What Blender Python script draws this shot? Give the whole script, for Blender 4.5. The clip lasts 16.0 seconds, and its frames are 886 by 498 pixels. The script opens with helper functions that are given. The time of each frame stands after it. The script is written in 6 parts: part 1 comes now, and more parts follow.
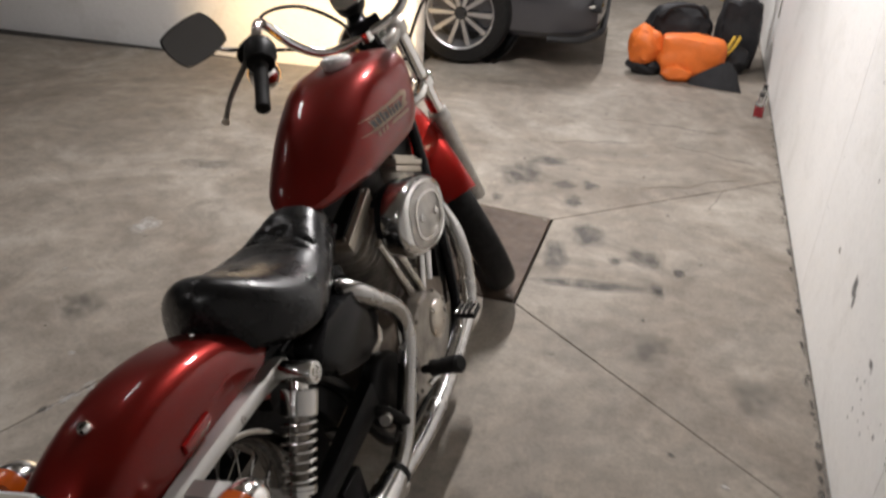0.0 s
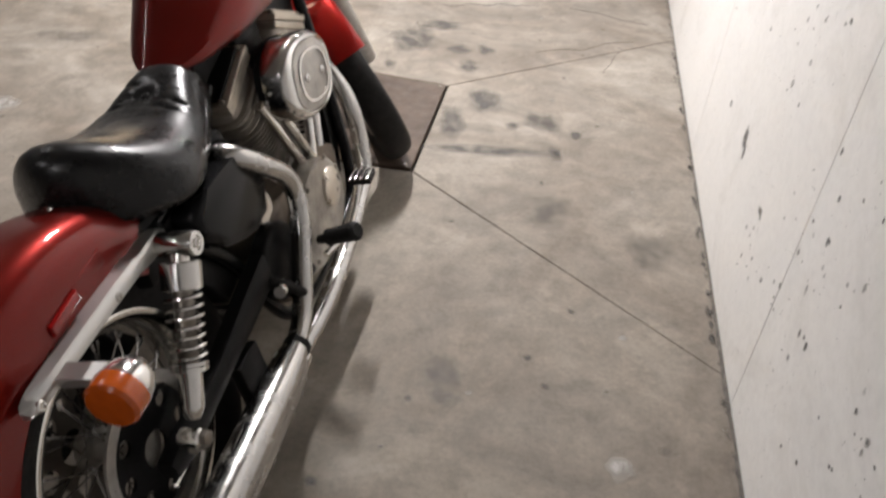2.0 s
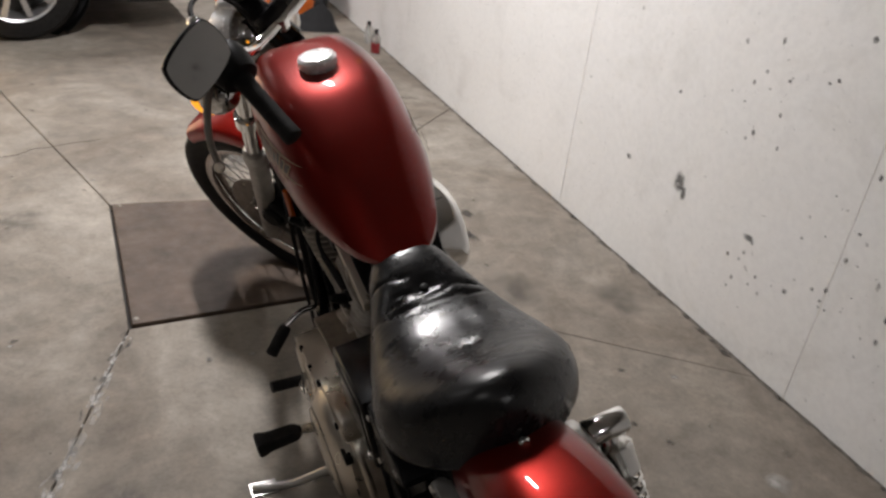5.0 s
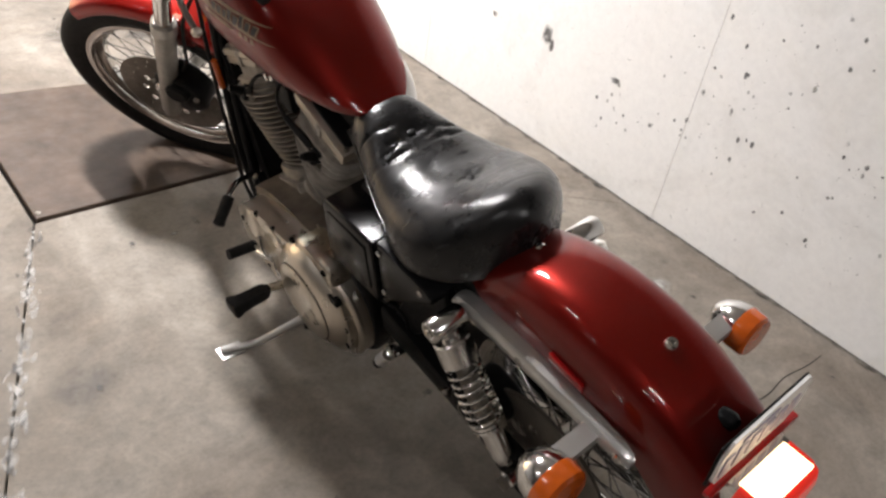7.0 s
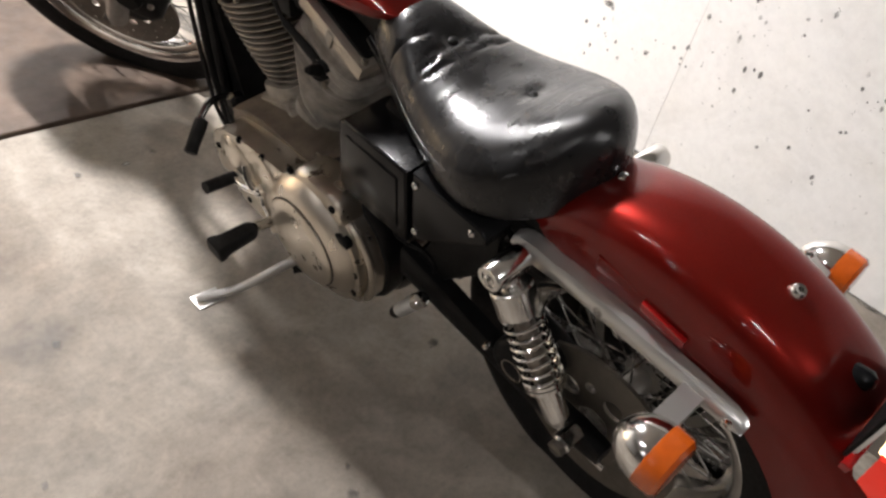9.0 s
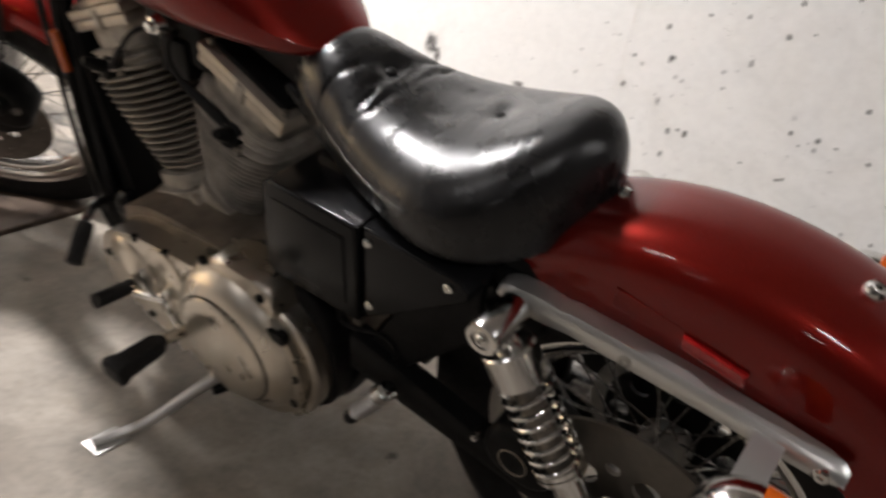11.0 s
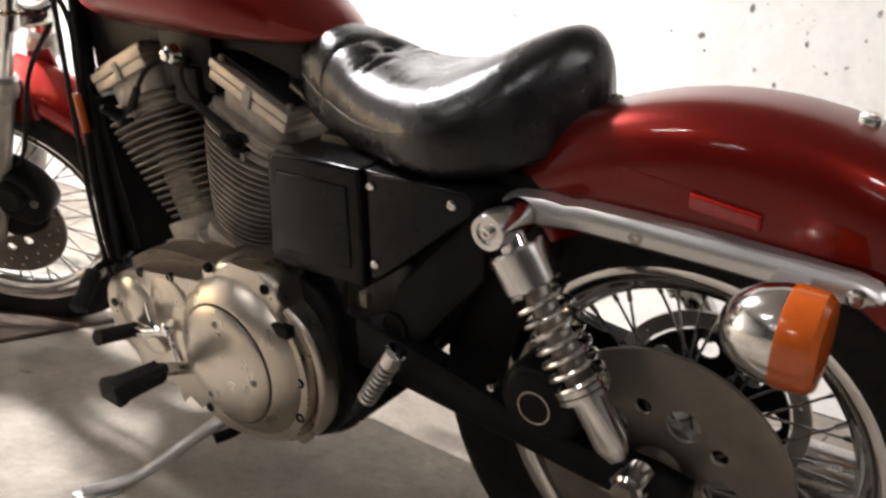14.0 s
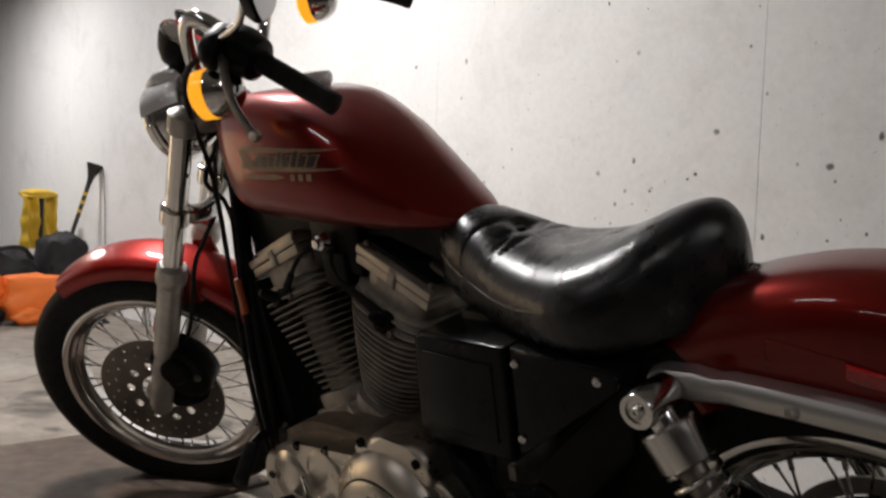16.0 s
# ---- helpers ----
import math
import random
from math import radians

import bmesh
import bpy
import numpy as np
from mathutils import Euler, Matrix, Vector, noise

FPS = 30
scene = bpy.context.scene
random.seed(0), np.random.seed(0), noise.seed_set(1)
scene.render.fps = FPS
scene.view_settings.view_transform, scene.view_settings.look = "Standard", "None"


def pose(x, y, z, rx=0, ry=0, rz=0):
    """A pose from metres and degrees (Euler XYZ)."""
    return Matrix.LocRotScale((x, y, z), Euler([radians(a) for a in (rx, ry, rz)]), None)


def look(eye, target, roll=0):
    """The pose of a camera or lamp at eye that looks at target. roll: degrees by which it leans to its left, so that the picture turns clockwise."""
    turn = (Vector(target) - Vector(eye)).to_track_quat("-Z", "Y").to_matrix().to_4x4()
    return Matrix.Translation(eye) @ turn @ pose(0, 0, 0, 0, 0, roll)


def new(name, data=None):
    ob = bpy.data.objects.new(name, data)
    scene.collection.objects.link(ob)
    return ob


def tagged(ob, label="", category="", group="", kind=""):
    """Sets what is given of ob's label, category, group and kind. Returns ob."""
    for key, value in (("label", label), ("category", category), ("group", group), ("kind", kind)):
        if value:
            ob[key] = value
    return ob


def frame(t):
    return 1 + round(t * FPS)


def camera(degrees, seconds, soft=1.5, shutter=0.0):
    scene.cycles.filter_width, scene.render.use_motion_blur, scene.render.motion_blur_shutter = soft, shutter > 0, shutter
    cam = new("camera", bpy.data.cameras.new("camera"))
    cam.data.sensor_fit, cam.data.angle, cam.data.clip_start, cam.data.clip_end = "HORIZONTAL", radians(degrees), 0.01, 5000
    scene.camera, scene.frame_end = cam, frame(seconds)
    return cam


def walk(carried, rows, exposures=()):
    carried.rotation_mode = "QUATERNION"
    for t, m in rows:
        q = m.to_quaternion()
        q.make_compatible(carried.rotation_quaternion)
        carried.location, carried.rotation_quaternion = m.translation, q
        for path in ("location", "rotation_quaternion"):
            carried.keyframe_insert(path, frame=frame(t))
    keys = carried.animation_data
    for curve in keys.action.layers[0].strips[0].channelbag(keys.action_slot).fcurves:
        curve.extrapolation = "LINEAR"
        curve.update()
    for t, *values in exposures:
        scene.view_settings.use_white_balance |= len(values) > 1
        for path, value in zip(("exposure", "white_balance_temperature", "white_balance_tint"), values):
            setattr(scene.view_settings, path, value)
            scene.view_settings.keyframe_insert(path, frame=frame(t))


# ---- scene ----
cam = camera(59.1, 16.0, soft=2.5, shutter=0.4)
PATH = [
    (0, (0.341, -0.311, 1.425), (-0.003, 1.415, 0.476), 2.7),
    (0.5, (0.346, -0.3, 1.385), (0.08, 1.359, 0.3), 2.9),
    (1, (0.351, -0.288, 1.347), (0.213, 1.304, 0.143), 4.7),
    (1.5, (0.354, -0.285, 1.329), (0.231, 1.273, 0.08), 5.1),
    (2, (0.349, -0.262, 1.348), (0.292, 1.345, 0.159), 5.0),
    (2.5, (0.268, -0.218, 1.374), (0.249, 1.454, 0.278), 2.6),
    (3, (0.061, -0.085, 1.389), (-0.04, 1.629, 0.364), 1.2),
    (3.5, (-0.208, -0.036, 1.375), (-0.233, 1.704, 0.389), 2.0),
    (4, (-0.45, -0.033, 1.385), (0.043, 1.608, 0.355), 3.0),
    (4.2, (-0.527, -0.009, 1.36), (0.075, 1.615, 0.359), 4.1),
    (6.3, (-1.03, 0.111, 1.354), (0.179, 1.249, 0.238), 8.5),
    (6.5, (-1.052, 0.113, 1.345), (0.17, 1.211, 0.204), 9.2),
    (7, (-1.116, 0.129, 1.34), (0.12, 1.175, 0.166), 10.4),
    (7.5, (-1.16, 0.193, 1.284), (0.092, 1.188, 0.083), 11.5),
    (8, (-1.185, 0.269, 1.244), (0.092, 1.235, 0.045), 12.2),
    (8.5, (-1.144, 0.325, 1.197), (0.131, 1.192, -0.078), 15.0),
    (8.7, (-1.137, 0.341, 1.187), (0.162, 1.169, -0.088), 15.8),
    (10.8, (-1.057, 0.467, 1.05), (0.403, 1.368, 0.023), 11.3),
    (11, (-1.054, 0.472, 0.963), (0.542, 1.244, 0.039), 11.9),
    (11.5, (-1.066, 0.429, 0.77), (0.674, 1.155, 0.103), 11.0),
    (12, (-1.079, 0.396, 0.66), (0.69, 1.149, 0.106), 9.4),
    (12.5, (-1.09, 0.371, 0.616), (0.66, 1.126, 0.012), 10.1),
    (13, (-1.094, 0.359, 0.592), (0.648, 1.102, -0.05), 11.7),
    (13.5, (-1.1, 0.356, 0.623), (0.637, 1.203, 0.109), 9.0),
    (14, (-1.122, 0.366, 0.643), (0.588, 1.334, 0.269), 7.1),
    (14.5, (-1.13, 0.367, 0.653), (0.521, 1.449, 0.336), 4.9),
    (15, (-1.141, 0.371, 0.665), (0.471, 1.517, 0.369), 3.9),
    (15.5, (-1.153, 0.372, 0.693), (0.421, 1.592, 0.505), 2.6),
    (16, (-1.163, 0.369, 0.702), (0.381, 1.638, 0.632), 2.5),
]
EXPOSURES = [(0, -0.52), (1.5, -0.05), (2.5, -0.32), (3.0, -0.52), (4.2, -0.95), (6.5, 0.12), (7.5, 0.42), (8.7, 0.68), (10.8, 0.25), (11.5, 0.35), (12.2, 0.8), (13, 1.0), (14, 0.88), (14.5, 0.5), (15.2, -0.1), (15.5, -0.4), (16, -0.8)]
walk(cam, [(t, look(eye, target, roll)) for t, eye, target, roll in PATH], EXPOSURES)

# ---- light ----
world = bpy.data.worlds.new("garage_dark")
world.use_nodes = True
world.node_tree.nodes["Background"].inputs[0].default_value = (0.8, 0.85, 1.0, 1)
world.node_tree.nodes["Background"].inputs[1].default_value = 0.006
scene.world = world
CEIL = 2.6


def strip_lamp(x, y, watts, along="y", size=0.6, z=CEIL - 0.1):
    """The light of one fluorescent batten under the ceiling."""
    data = bpy.data.lights.new("tube_light", "AREA")
    data.shape, data.size, data.size_y, data.energy, data.color = "RECTANGLE", 0.06, size, watts, (1.0, 0.965, 0.965)
    ob = new("tube_light", data)
    ob.matrix_world = pose(x, y, z, 0, 0, 0 if along == "y" else 90)
    return ob


LAMPS = [(-0.2, 2.8, 130, "y"), (0.25, 6.2, 100, "y"), (-2.5, -0.6, 11, "y"), (-2.5, 2.2, 8, "y"), (-5.2, -0.6, 7, "y"), (-5.2, 2.2, 7, "y"), (-0.8, -2.2, 24, "y")]
for lx, ly, lw, la in LAMPS:
    strip_lamp(lx, ly, lw, la)

# ---- materials ----


def nodes_of(name):
    m = bpy.data.materials.new(name)
    m.use_nodes = True
    nt = m.node_tree
    return m, nt, nt.nodes["Principled BSDF"]


def link(nt, a, b):
    nt.links.new(a, b)


def noise_tex(nt, scale, detail=6, rough=0.6, space="Object"):
    co = nt.nodes.new("ShaderNodeTexCoord")
    tx = nt.nodes.new("ShaderNodeTexNoise")
    tx.inputs["Scale"].default_value, tx.inputs["Detail"].default_value, tx.inputs["Roughness"].default_value = scale, detail, rough
    link(nt, co.outputs[space], tx.inputs["Vector"])
    return tx


def ramp(nt, src, stops):
    r = nt.nodes.new("ShaderNodeValToRGB")
    els = r.color_ramp.elements
    while len(els) < len(stops):
        els.new(0.5)
    for e, (p, c) in zip(els, stops):
        e.position, e.color = p, (*c, 1) if len(c) == 3 else c
    link(nt, src, r.inputs[0])
    return r


def grey(v):
    return (v, v, v)


def mix(nt, kind, fac, a, b):
    n = nt.nodes.new("ShaderNodeMix")
    n.data_type, n.blend_type = "RGBA", kind
    if isinstance(fac, float):
        n.inputs[0].default_value = fac
    else:
        link(nt, fac, n.inputs[0])
    for sock, v in ((n.inputs[6], a), (n.inputs[7], b)):
        if isinstance(v, tuple):
            sock.default_value = (*v, 1)
        else:
            link(nt, v, sock)
    return n.outputs[2]


def bump(nt, bsdf, src, strength, dist=0.01):
    b = nt.nodes.new("ShaderNodeBump")
    b.inputs["Strength"].default_value, b.inputs["Distance"].default_value = strength, dist
    link(nt, src, b.inputs["Height"])
    link(nt, b.outputs[0], bsdf.inputs["Normal"])


def surface(name, base, rough, metal=0.0, vary=0.15, scale=25, rvary=0.15, bumps=0.0, bscale=300, coat=0.0, spec=0.5, bdist=0.002):
    """A paint, metal, rubber or plastic with uneven colour, gloss and a fine relief."""
    m, nt, b = nodes_of(name)
    n1 = noise_tex(nt, scale, 7)
    dark = tuple(max(0, c * (1 - vary)) for c in base)
    lite = tuple(min(1, c * (1 + vary)) for c in base)
    link(nt, ramp(nt, n1.outputs[0], [(0.3, dark), (0.7, lite)]).outputs[0], b.inputs["Base Color"])
    n2 = noise_tex(nt, scale * 3.1, 5)
    link(nt, ramp(nt, n2.outputs[0], [(0.3, grey(max(0.02, rough * (1 - rvary)))), (0.7, grey(min(1, rough * (1 + rvary))))]).outputs[0], b.inputs["Roughness"])
    b.inputs["Metallic"].default_value, b.inputs["Coat Weight"].default_value = metal, coat
    b.inputs["Coat Roughness"].default_value = 0.04
    b.inputs["Specular IOR Level"].default_value = spec
    if bumps:
        bump(nt, b, noise_tex(nt, bscale, 4).outputs[0], bumps, bdist)
    return m


def concrete_floor():
    """Trowelled concrete: cloudy swirls, dark traffic stains, pale scuffs and fine pores."""
    m, nt, b = nodes_of("worn_concrete")
    big = noise_tex(nt, 1.1, 8, 0.62)
    big.inputs["Distortion"].default_value = 1.2
    mid = noise_tex(nt, 4.2, 10, 0.66)
    mid.inputs["Distortion"].default_value = 1.6
    blotch = noise_tex(nt, 11, 8, 0.7)
    fine = noise_tex(nt, 75, 8, 0.75)
    base = ramp(nt, big.outputs[0], [(0.35, (0.195, 0.165, 0.135)), (0.5, (0.25, 0.22, 0.185)), (0.63, (0.32, 0.288, 0.248))]).outputs[0]
    stain = ramp(nt, mid.outputs[0], [(0.36, grey(0.62)), (0.46, grey(0.88)), (0.54, grey(1.0)), (0.64, grey(1.3))]).outputs[0]
    c = mix(nt, "MULTIPLY", 0.55, base, stain)
    bl = ramp(nt, blotch.outputs[0], [(0.38, grey(0.66)), (0.5, grey(1.0)), (0.66, grey(1.2))]).outputs[0]
    c = mix(nt, "MULTIPLY", 0.42, c, bl)
    speck = ramp(nt, fine.outputs[0], [(0.36, grey(0.66)), (0.52, grey(1.0)), (0.68, grey(1.16))]).outputs[0]
    c = mix(nt, "MULTIPLY", 0.4, c, speck)
    link(nt, c, b.inputs["Base Color"])
    link(nt, ramp(nt, mid.outputs[0], [(0.35, grey(0.62)), (0.65, grey(0.85))]).outputs[0], b.inputs["Roughness"])
    b.inputs["Specular IOR Level"].default_value = 0.25
    bump(nt, b, fine.outputs[0], 0.25, 0.003)
    return m


def concrete_wall():
    m, nt, b = nodes_of("painted_concrete")
    big = noise_tex(nt, 0.9, 7, 0.6)
    fine = noise_tex(nt, 45, 8, 0.7)
    c = ramp(nt, big.outputs[0], [(0.3, (0.82, 0.81, 0.79)), (0.7, (0.9, 0.89, 0.87))]).outputs[0]
    co = nt.nodes.new("ShaderNodeTexCoord")
    vor = nt.nodes.new("ShaderNodeTexVoronoi")
    vor.inputs["Scale"].default_value = 17
    warp = noise_tex(nt, 9, 4)
    add = nt.nodes.new("ShaderNodeMixRGB")
    add.blend_type, add.inputs[0].default_value = "ADD", 0.25
    link(nt, co.outputs["Object"], add.inputs[1])
    link(nt, warp.outputs["Color"], add.inputs[2])
    link(nt, add.outputs[0], vor.inputs["Vector"])
    sel = noise_tex(nt, 2.3, 3)
    dots = ramp(nt, vor.outputs["Distance"], [(0.032, grey(0.0)), (0.056, grey(1.0))])
    keep = ramp(nt, sel.outputs[0], [(0.36, grey(1.0)), (0.41, grey(0.0))])
    both = mix(nt, "LIGHTEN", 1.0, dots.outputs[0], keep.outputs[0])
    vor2 = nt.nodes.new("ShaderNodeTexVoronoi")
    vor2.inputs["Scale"].default_value = 31
    link(nt, add.outputs[0], vor2.inputs["Vector"])
    sel2 = noise_tex(nt, 4.7, 3)
    dots2 = ramp(nt, vor2.outputs["Distance"], [(0.04, grey(0.0)), (0.075, grey(1.0))])
    keep2 = ramp(nt, sel2.outputs[0], [(0.385, grey(1.0)), (0.435, grey(0.0))])
    both = mix(nt, "MULTIPLY", 1.0, both, mix(nt, "LIGHTEN", 1.0, dots2.outputs[0], keep2.outputs[0]))
    dirt = ramp(nt, fine.outputs[0], [(0.3, grey(0.93)), (0.6, grey(1.0))]).outputs[0]
    smear = noise_tex(nt, 2.6, 9, 0.68)
    smear.inputs["Distortion"].default_value = 0.8
    c = mix(nt, "MULTIPLY", 0.8, c, ramp(nt, smear.outputs[0], [(0.3, (0.86, 0.855, 0.84)), (0.48, grey(1.0))]).outputs[0])
    c = mix(nt, "MULTIPLY", 1.0, c, dirt)
    c = mix(nt, "MIX", both, (0.25, 0.243, 0.23), c)
    link(nt, c, b.inputs["Base Color"])
    b.inputs["Roughness"].default_value = 0.6
    hgt = mix(nt, "MULTIPLY", 1.0, both, fine.outputs["Color"])
    bump(nt, b, hgt, 0.35, 0.003)
    return m


def glowing(name, colour, strength, base=None):
    m, nt, b = nodes_of(name)
    b.inputs["Base Color"].default_value = (*(base or colour), 1)
    b.inputs["Emission Color"].default_value = (*colour, 1)
    b.inputs["Emission Strength"].default_value = strength
    b.inputs["Roughness"].default_value = 0.2
    return m


def creased_leather():
    """Black seat leather: glossy where it is stretched, with fine grain and soft long wrinkles."""
    m, nt, b = nodes_of("black_leather")
    n1 = noise_tex(nt, 30, 6)
    link(nt, ramp(nt, n1.outputs[0], [(0.3, (0.005, 0.005, 0.0056)), (0.7, (0.0095, 0.0092, 0.0094))]).outputs[0], b.inputs["Base Color"])
    n2 = noise_tex(nt, 14, 8, 0.7)
    link(nt, ramp(nt, n2.outputs[0], [(0.35, grey(0.19)), (0.62, grey(0.36))]).outputs[0], b.inputs["Roughness"])
    b.inputs["Specular IOR Level"].default_value = 0.4
    co = nt.nodes.new("ShaderNodeTexCoord")
    mp = nt.nodes.new("ShaderNodeMapping")
    mp.inputs["Scale"].default_value = (14, 46, 22)
    tx = nt.nodes.new("ShaderNodeTexNoise")
    tx.inputs["Scale"].default_value, tx.inputs["Detail"].default_value, tx.inputs["Distortion"].default_value = 1.0, 3, 0.8
    link(nt, co.outputs["Object"], mp.inputs["Vector"])
    link(nt, mp.outputs[0], tx.inputs["Vector"])
    grain = noise_tex(nt, 420, 3)
    hgt = mix(nt, "MIX", 0.12, tx.outputs["Color"], grain.outputs["Color"])
    bump(nt, b, hgt, 0.42, 0.004)
    return m


FLOOR = concrete_floor()
WALL = concrete_wall()
CEILING = surface("ceiling_concrete", (0.27, 0.262, 0.25), 0.8, vary=0.1, scale=3, bumps=0.2, bscale=60)
RUST = surface("rusty_steel_plate", (0.076, 0.052, 0.037), 0.55, metal=0.25, vary=0.35, scale=9, bumps=0.3, bscale=90)
GREYWALL = surface("bare_concrete", (0.2, 0.19, 0.18), 0.85, vary=0.2, scale=2.5, bumps=0.2, bscale=60)
JOINT = surface("dirt_in_joint", (0.034, 0.03, 0.026), 0.9, vary=0.3, scale=30)
RED = surface("metallic_red_paint", (0.152, 0.0066, 0.004), 0.35, metal=0.66, vary=0.12, scale=500, rvary=0.1, coat=0.6, spec=0.08)
# RED with a lighter base colour, used on the front mudguard
BRIGHTRED = surface("bright_red_paint", (0.25, 0.008, 0.005), 0.36, metal=0.55, vary=0.1, scale=500, rvary=0.1, coat=0.7, spec=0.1)
CHROME = surface("chrome", (0.74, 0.73, 0.71), 0.06, metal=1.0, vary=0.05, scale=20, rvary=0.5)
RIM = surface("dulled_chrome_rim", (0.68, 0.67, 0.65), 0.1, metal=1.0, vary=0.15, scale=14, rvary=0.5)
EXHAUST = surface("exhaust_chrome", (0.5, 0.49, 0.475), 0.22, metal=1.0, vary=0.1, scale=10, rvary=0.5)
HAZED = surface("hazed_chrome", (0.72, 0.71, 0.69), 0.13, metal=1.0, vary=0.06, scale=18, rvary=0.5)
SPOKE = surface("dull_spoke_steel", (0.3, 0.29, 0.28), 0.25, metal=1.0, vary=0.2, scale=60)
ALU = surface("cast_aluminium", (0.4, 0.385, 0.36), 0.42, metal=0.9, vary=0.2, scale=30, bumps=0.15, bscale=260)
POLISHED = surface("dulled_polished_alloy", (0.6, 0.55, 0.475), 0.33, metal=1.0, vary=0.12, scale=9, rvary=0.3)
CREAM = surface("oxidised_alloy", (0.48, 0.43, 0.36), 0.42, metal=0.7, vary=0.12, scale=14, bumps=0.08)
DIRTY = surface("grimy_engine_alloy", (0.34, 0.31, 0.27), 0.5, metal=0.4, vary=0.4, scale=22, bumps=0.3, bscale=150)
SOOTY = surface("oily_fin_alloy", (0.24, 0.215, 0.185), 0.55, metal=0.35, vary=0.5, scale=18, bumps=0.2, bscale=150)
OILY = surface("oil_stained_casting", (0.15, 0.122, 0.095), 0.55, metal=0.35, vary=0.45, scale=16, bumps=0.3, bscale=150)
# pale base stands in for bright walls mirrored in the chrome brow
PALE_CHROME = surface("whitened_chrome", (0.8, 0.8, 0.8), 0.26, metal=0.4, vary=0.04, scale=12)
SHOCKCAP = surface("spring_cover_chrome", (0.66, 0.65, 0.63), 0.2, metal=1.0, vary=0.05, scale=10, rvary=0.3)
STRUT = surface("satin_strut_steel", (0.56, 0.55, 0.53), 0.33, metal=0.85, vary=0.03, scale=6, rvary=0.12)
BLACK = surface("gloss_black_paint", (0.006, 0.006, 0.0065), 0.22, vary=0.3, scale=40, spec=0.15)
SATIN = surface("satin_black_steel", (0.007, 0.0068, 0.0068), 0.42, vary=0.35, scale=40, bumps=0.1, spec=0.1)
RUBBER = surface("black_rubber", (0.014, 0.0132, 0.0128), 0.65, vary=0.3, scale=60, bumps=0.2, bscale=200, spec=0.12)
LEATHER = creased_leather()
STEEL = surface("brushed_disc_steel", (0.21, 0.19, 0.165), 0.45, metal=0.9, vary=0.25, scale=12, rvary=0.3)
AMBER = surface("amber_plastic", (0.42, 0.075, 0.006), 0.15, vary=0.12, scale=60, coat=0.5)
AMBER_LIT = glowing("lit_amber_plastic", (1.0, 0.42, 0.02), 1.6, (0.8, 0.3, 0.02))
REDLENS = surface("red_reflector", (0.26, 0.006, 0.006), 0.12, vary=0.2, scale=200, coat=0.6)

# ---- mesh helpers ----


def part(name, bm, material, parent=None, label="", smooth=True):
    """Links a bmesh as one mesh object under a thing or a part."""
    me = bpy.data.meshes.new(name)
    bmesh.ops.recalc_face_normals(bm, faces=bm.faces)
    bm.to_mesh(me)
    bm.free()
    me.materials.append(material)
    if smooth:
        for p in me.polygons:
            p.use_smooth = True
        me.set_sharp_from_angle(angle=radians(38))
    ob = new(name, me)
    ob.parent = parent
    if label:
        ob["label"] = label
    return ob


def thing(name, label, category, m=None, group="", kind=""):
    ob = new(name)
    ob.empty_display_size = 0.1
    if m is not None:
        ob.matrix_basis = m
    return tagged(ob, label, category, group, kind)


def frame_along(d):
    d = Vector(d).normalized()
    u = Vector((0, 0, 1)) if abs(d.z) < 0.9 else Vector((1, 0, 0))
    a = d.cross(u).normalized()
    return a, d.cross(a).normalized(), d


def smooth_path(pts, n=6):
    """A Catmull-Rom line through the points."""
    p = [Vector(q) for q in pts]
    if len(p) < 3:
        return p
    p = [2 * p[0] - p[1]] + p + [2 * p[-1] - p[-2]]
    out = []
    for i in range(1, len(p) - 2):
        for k in range(n):
            t = k / n
            a, b, c, d = p[i - 1], p[i], p[i + 1], p[i + 2]
            out.append(0.5 * ((2 * b) + (c - a) * t + (2 * a - 5 * b + 4 * c - d) * t * t + (3 * b - a - 3 * c + d) * t ** 3))
    out.append(p[-2])
    return out


def ring_faces(bm, rings, closed=True, caps=True):
    n = len(rings[0])
    for r0, r1 in zip(rings, rings[1:]):
        for i in range(n if closed else n - 1):
            j = (i + 1) % n
            bm.faces.new((r0[i], r0[j], r1[j], r1[i]))
    if caps and closed:
        bm.faces.new(rings[0][::-1])
        bm.faces.new(rings[-1])


def tube(pts, r, seg=12, bm=None, curve=6):
    """A round tube along a smooth line; r is one radius or one for each given point."""
    bm = bm or bmesh.new()
    line = smooth_path(pts, curve)
    m = len(line)
    rr = [r] * m if not isinstance(r, (list, tuple)) else [float(np.interp(i / (m - 1), np.linspace(0, 1, len(r)), r)) for i in range(m)]
    rings, a = [], None
    for i, q in enumerate(line):
        d = (line[min(i + 1, m - 1)] - line[max(i - 1, 0)]).normalized()
        if a is None:
            a = frame_along(d)[0]
        a = (a - d * a.dot(d)).normalized()
        b = d.cross(a)
        rings.append([bm.verts.new(q + rr[i] * (math.cos(2 * math.pi * k / seg) * a + math.sin(2 * math.pi * k / seg) * b)) for k in range(seg)])
    ring_faces(bm, rings)
    return bm


def rod(p, q, r, seg=12, bm=None):
    return tube([p, q], r, seg, bm)


def lathe(origin, axis, profile, seg=24, bm=None, caps=True):
    """A turned body: profile is (distance along axis, radius)."""
    bm = bm or bmesh.new()
    a, b, d = frame_along(axis)
    o = Vector(origin)
    rings = [[bm.verts.new(o + d * h + max(r, 1e-4) * (math.cos(2 * math.pi * k / seg) * a + math.sin(2 * math.pi * k / seg) * b)) for k in range(seg)] for h, r in profile]
    ring_faces(bm, rings, caps=caps)
    return bm


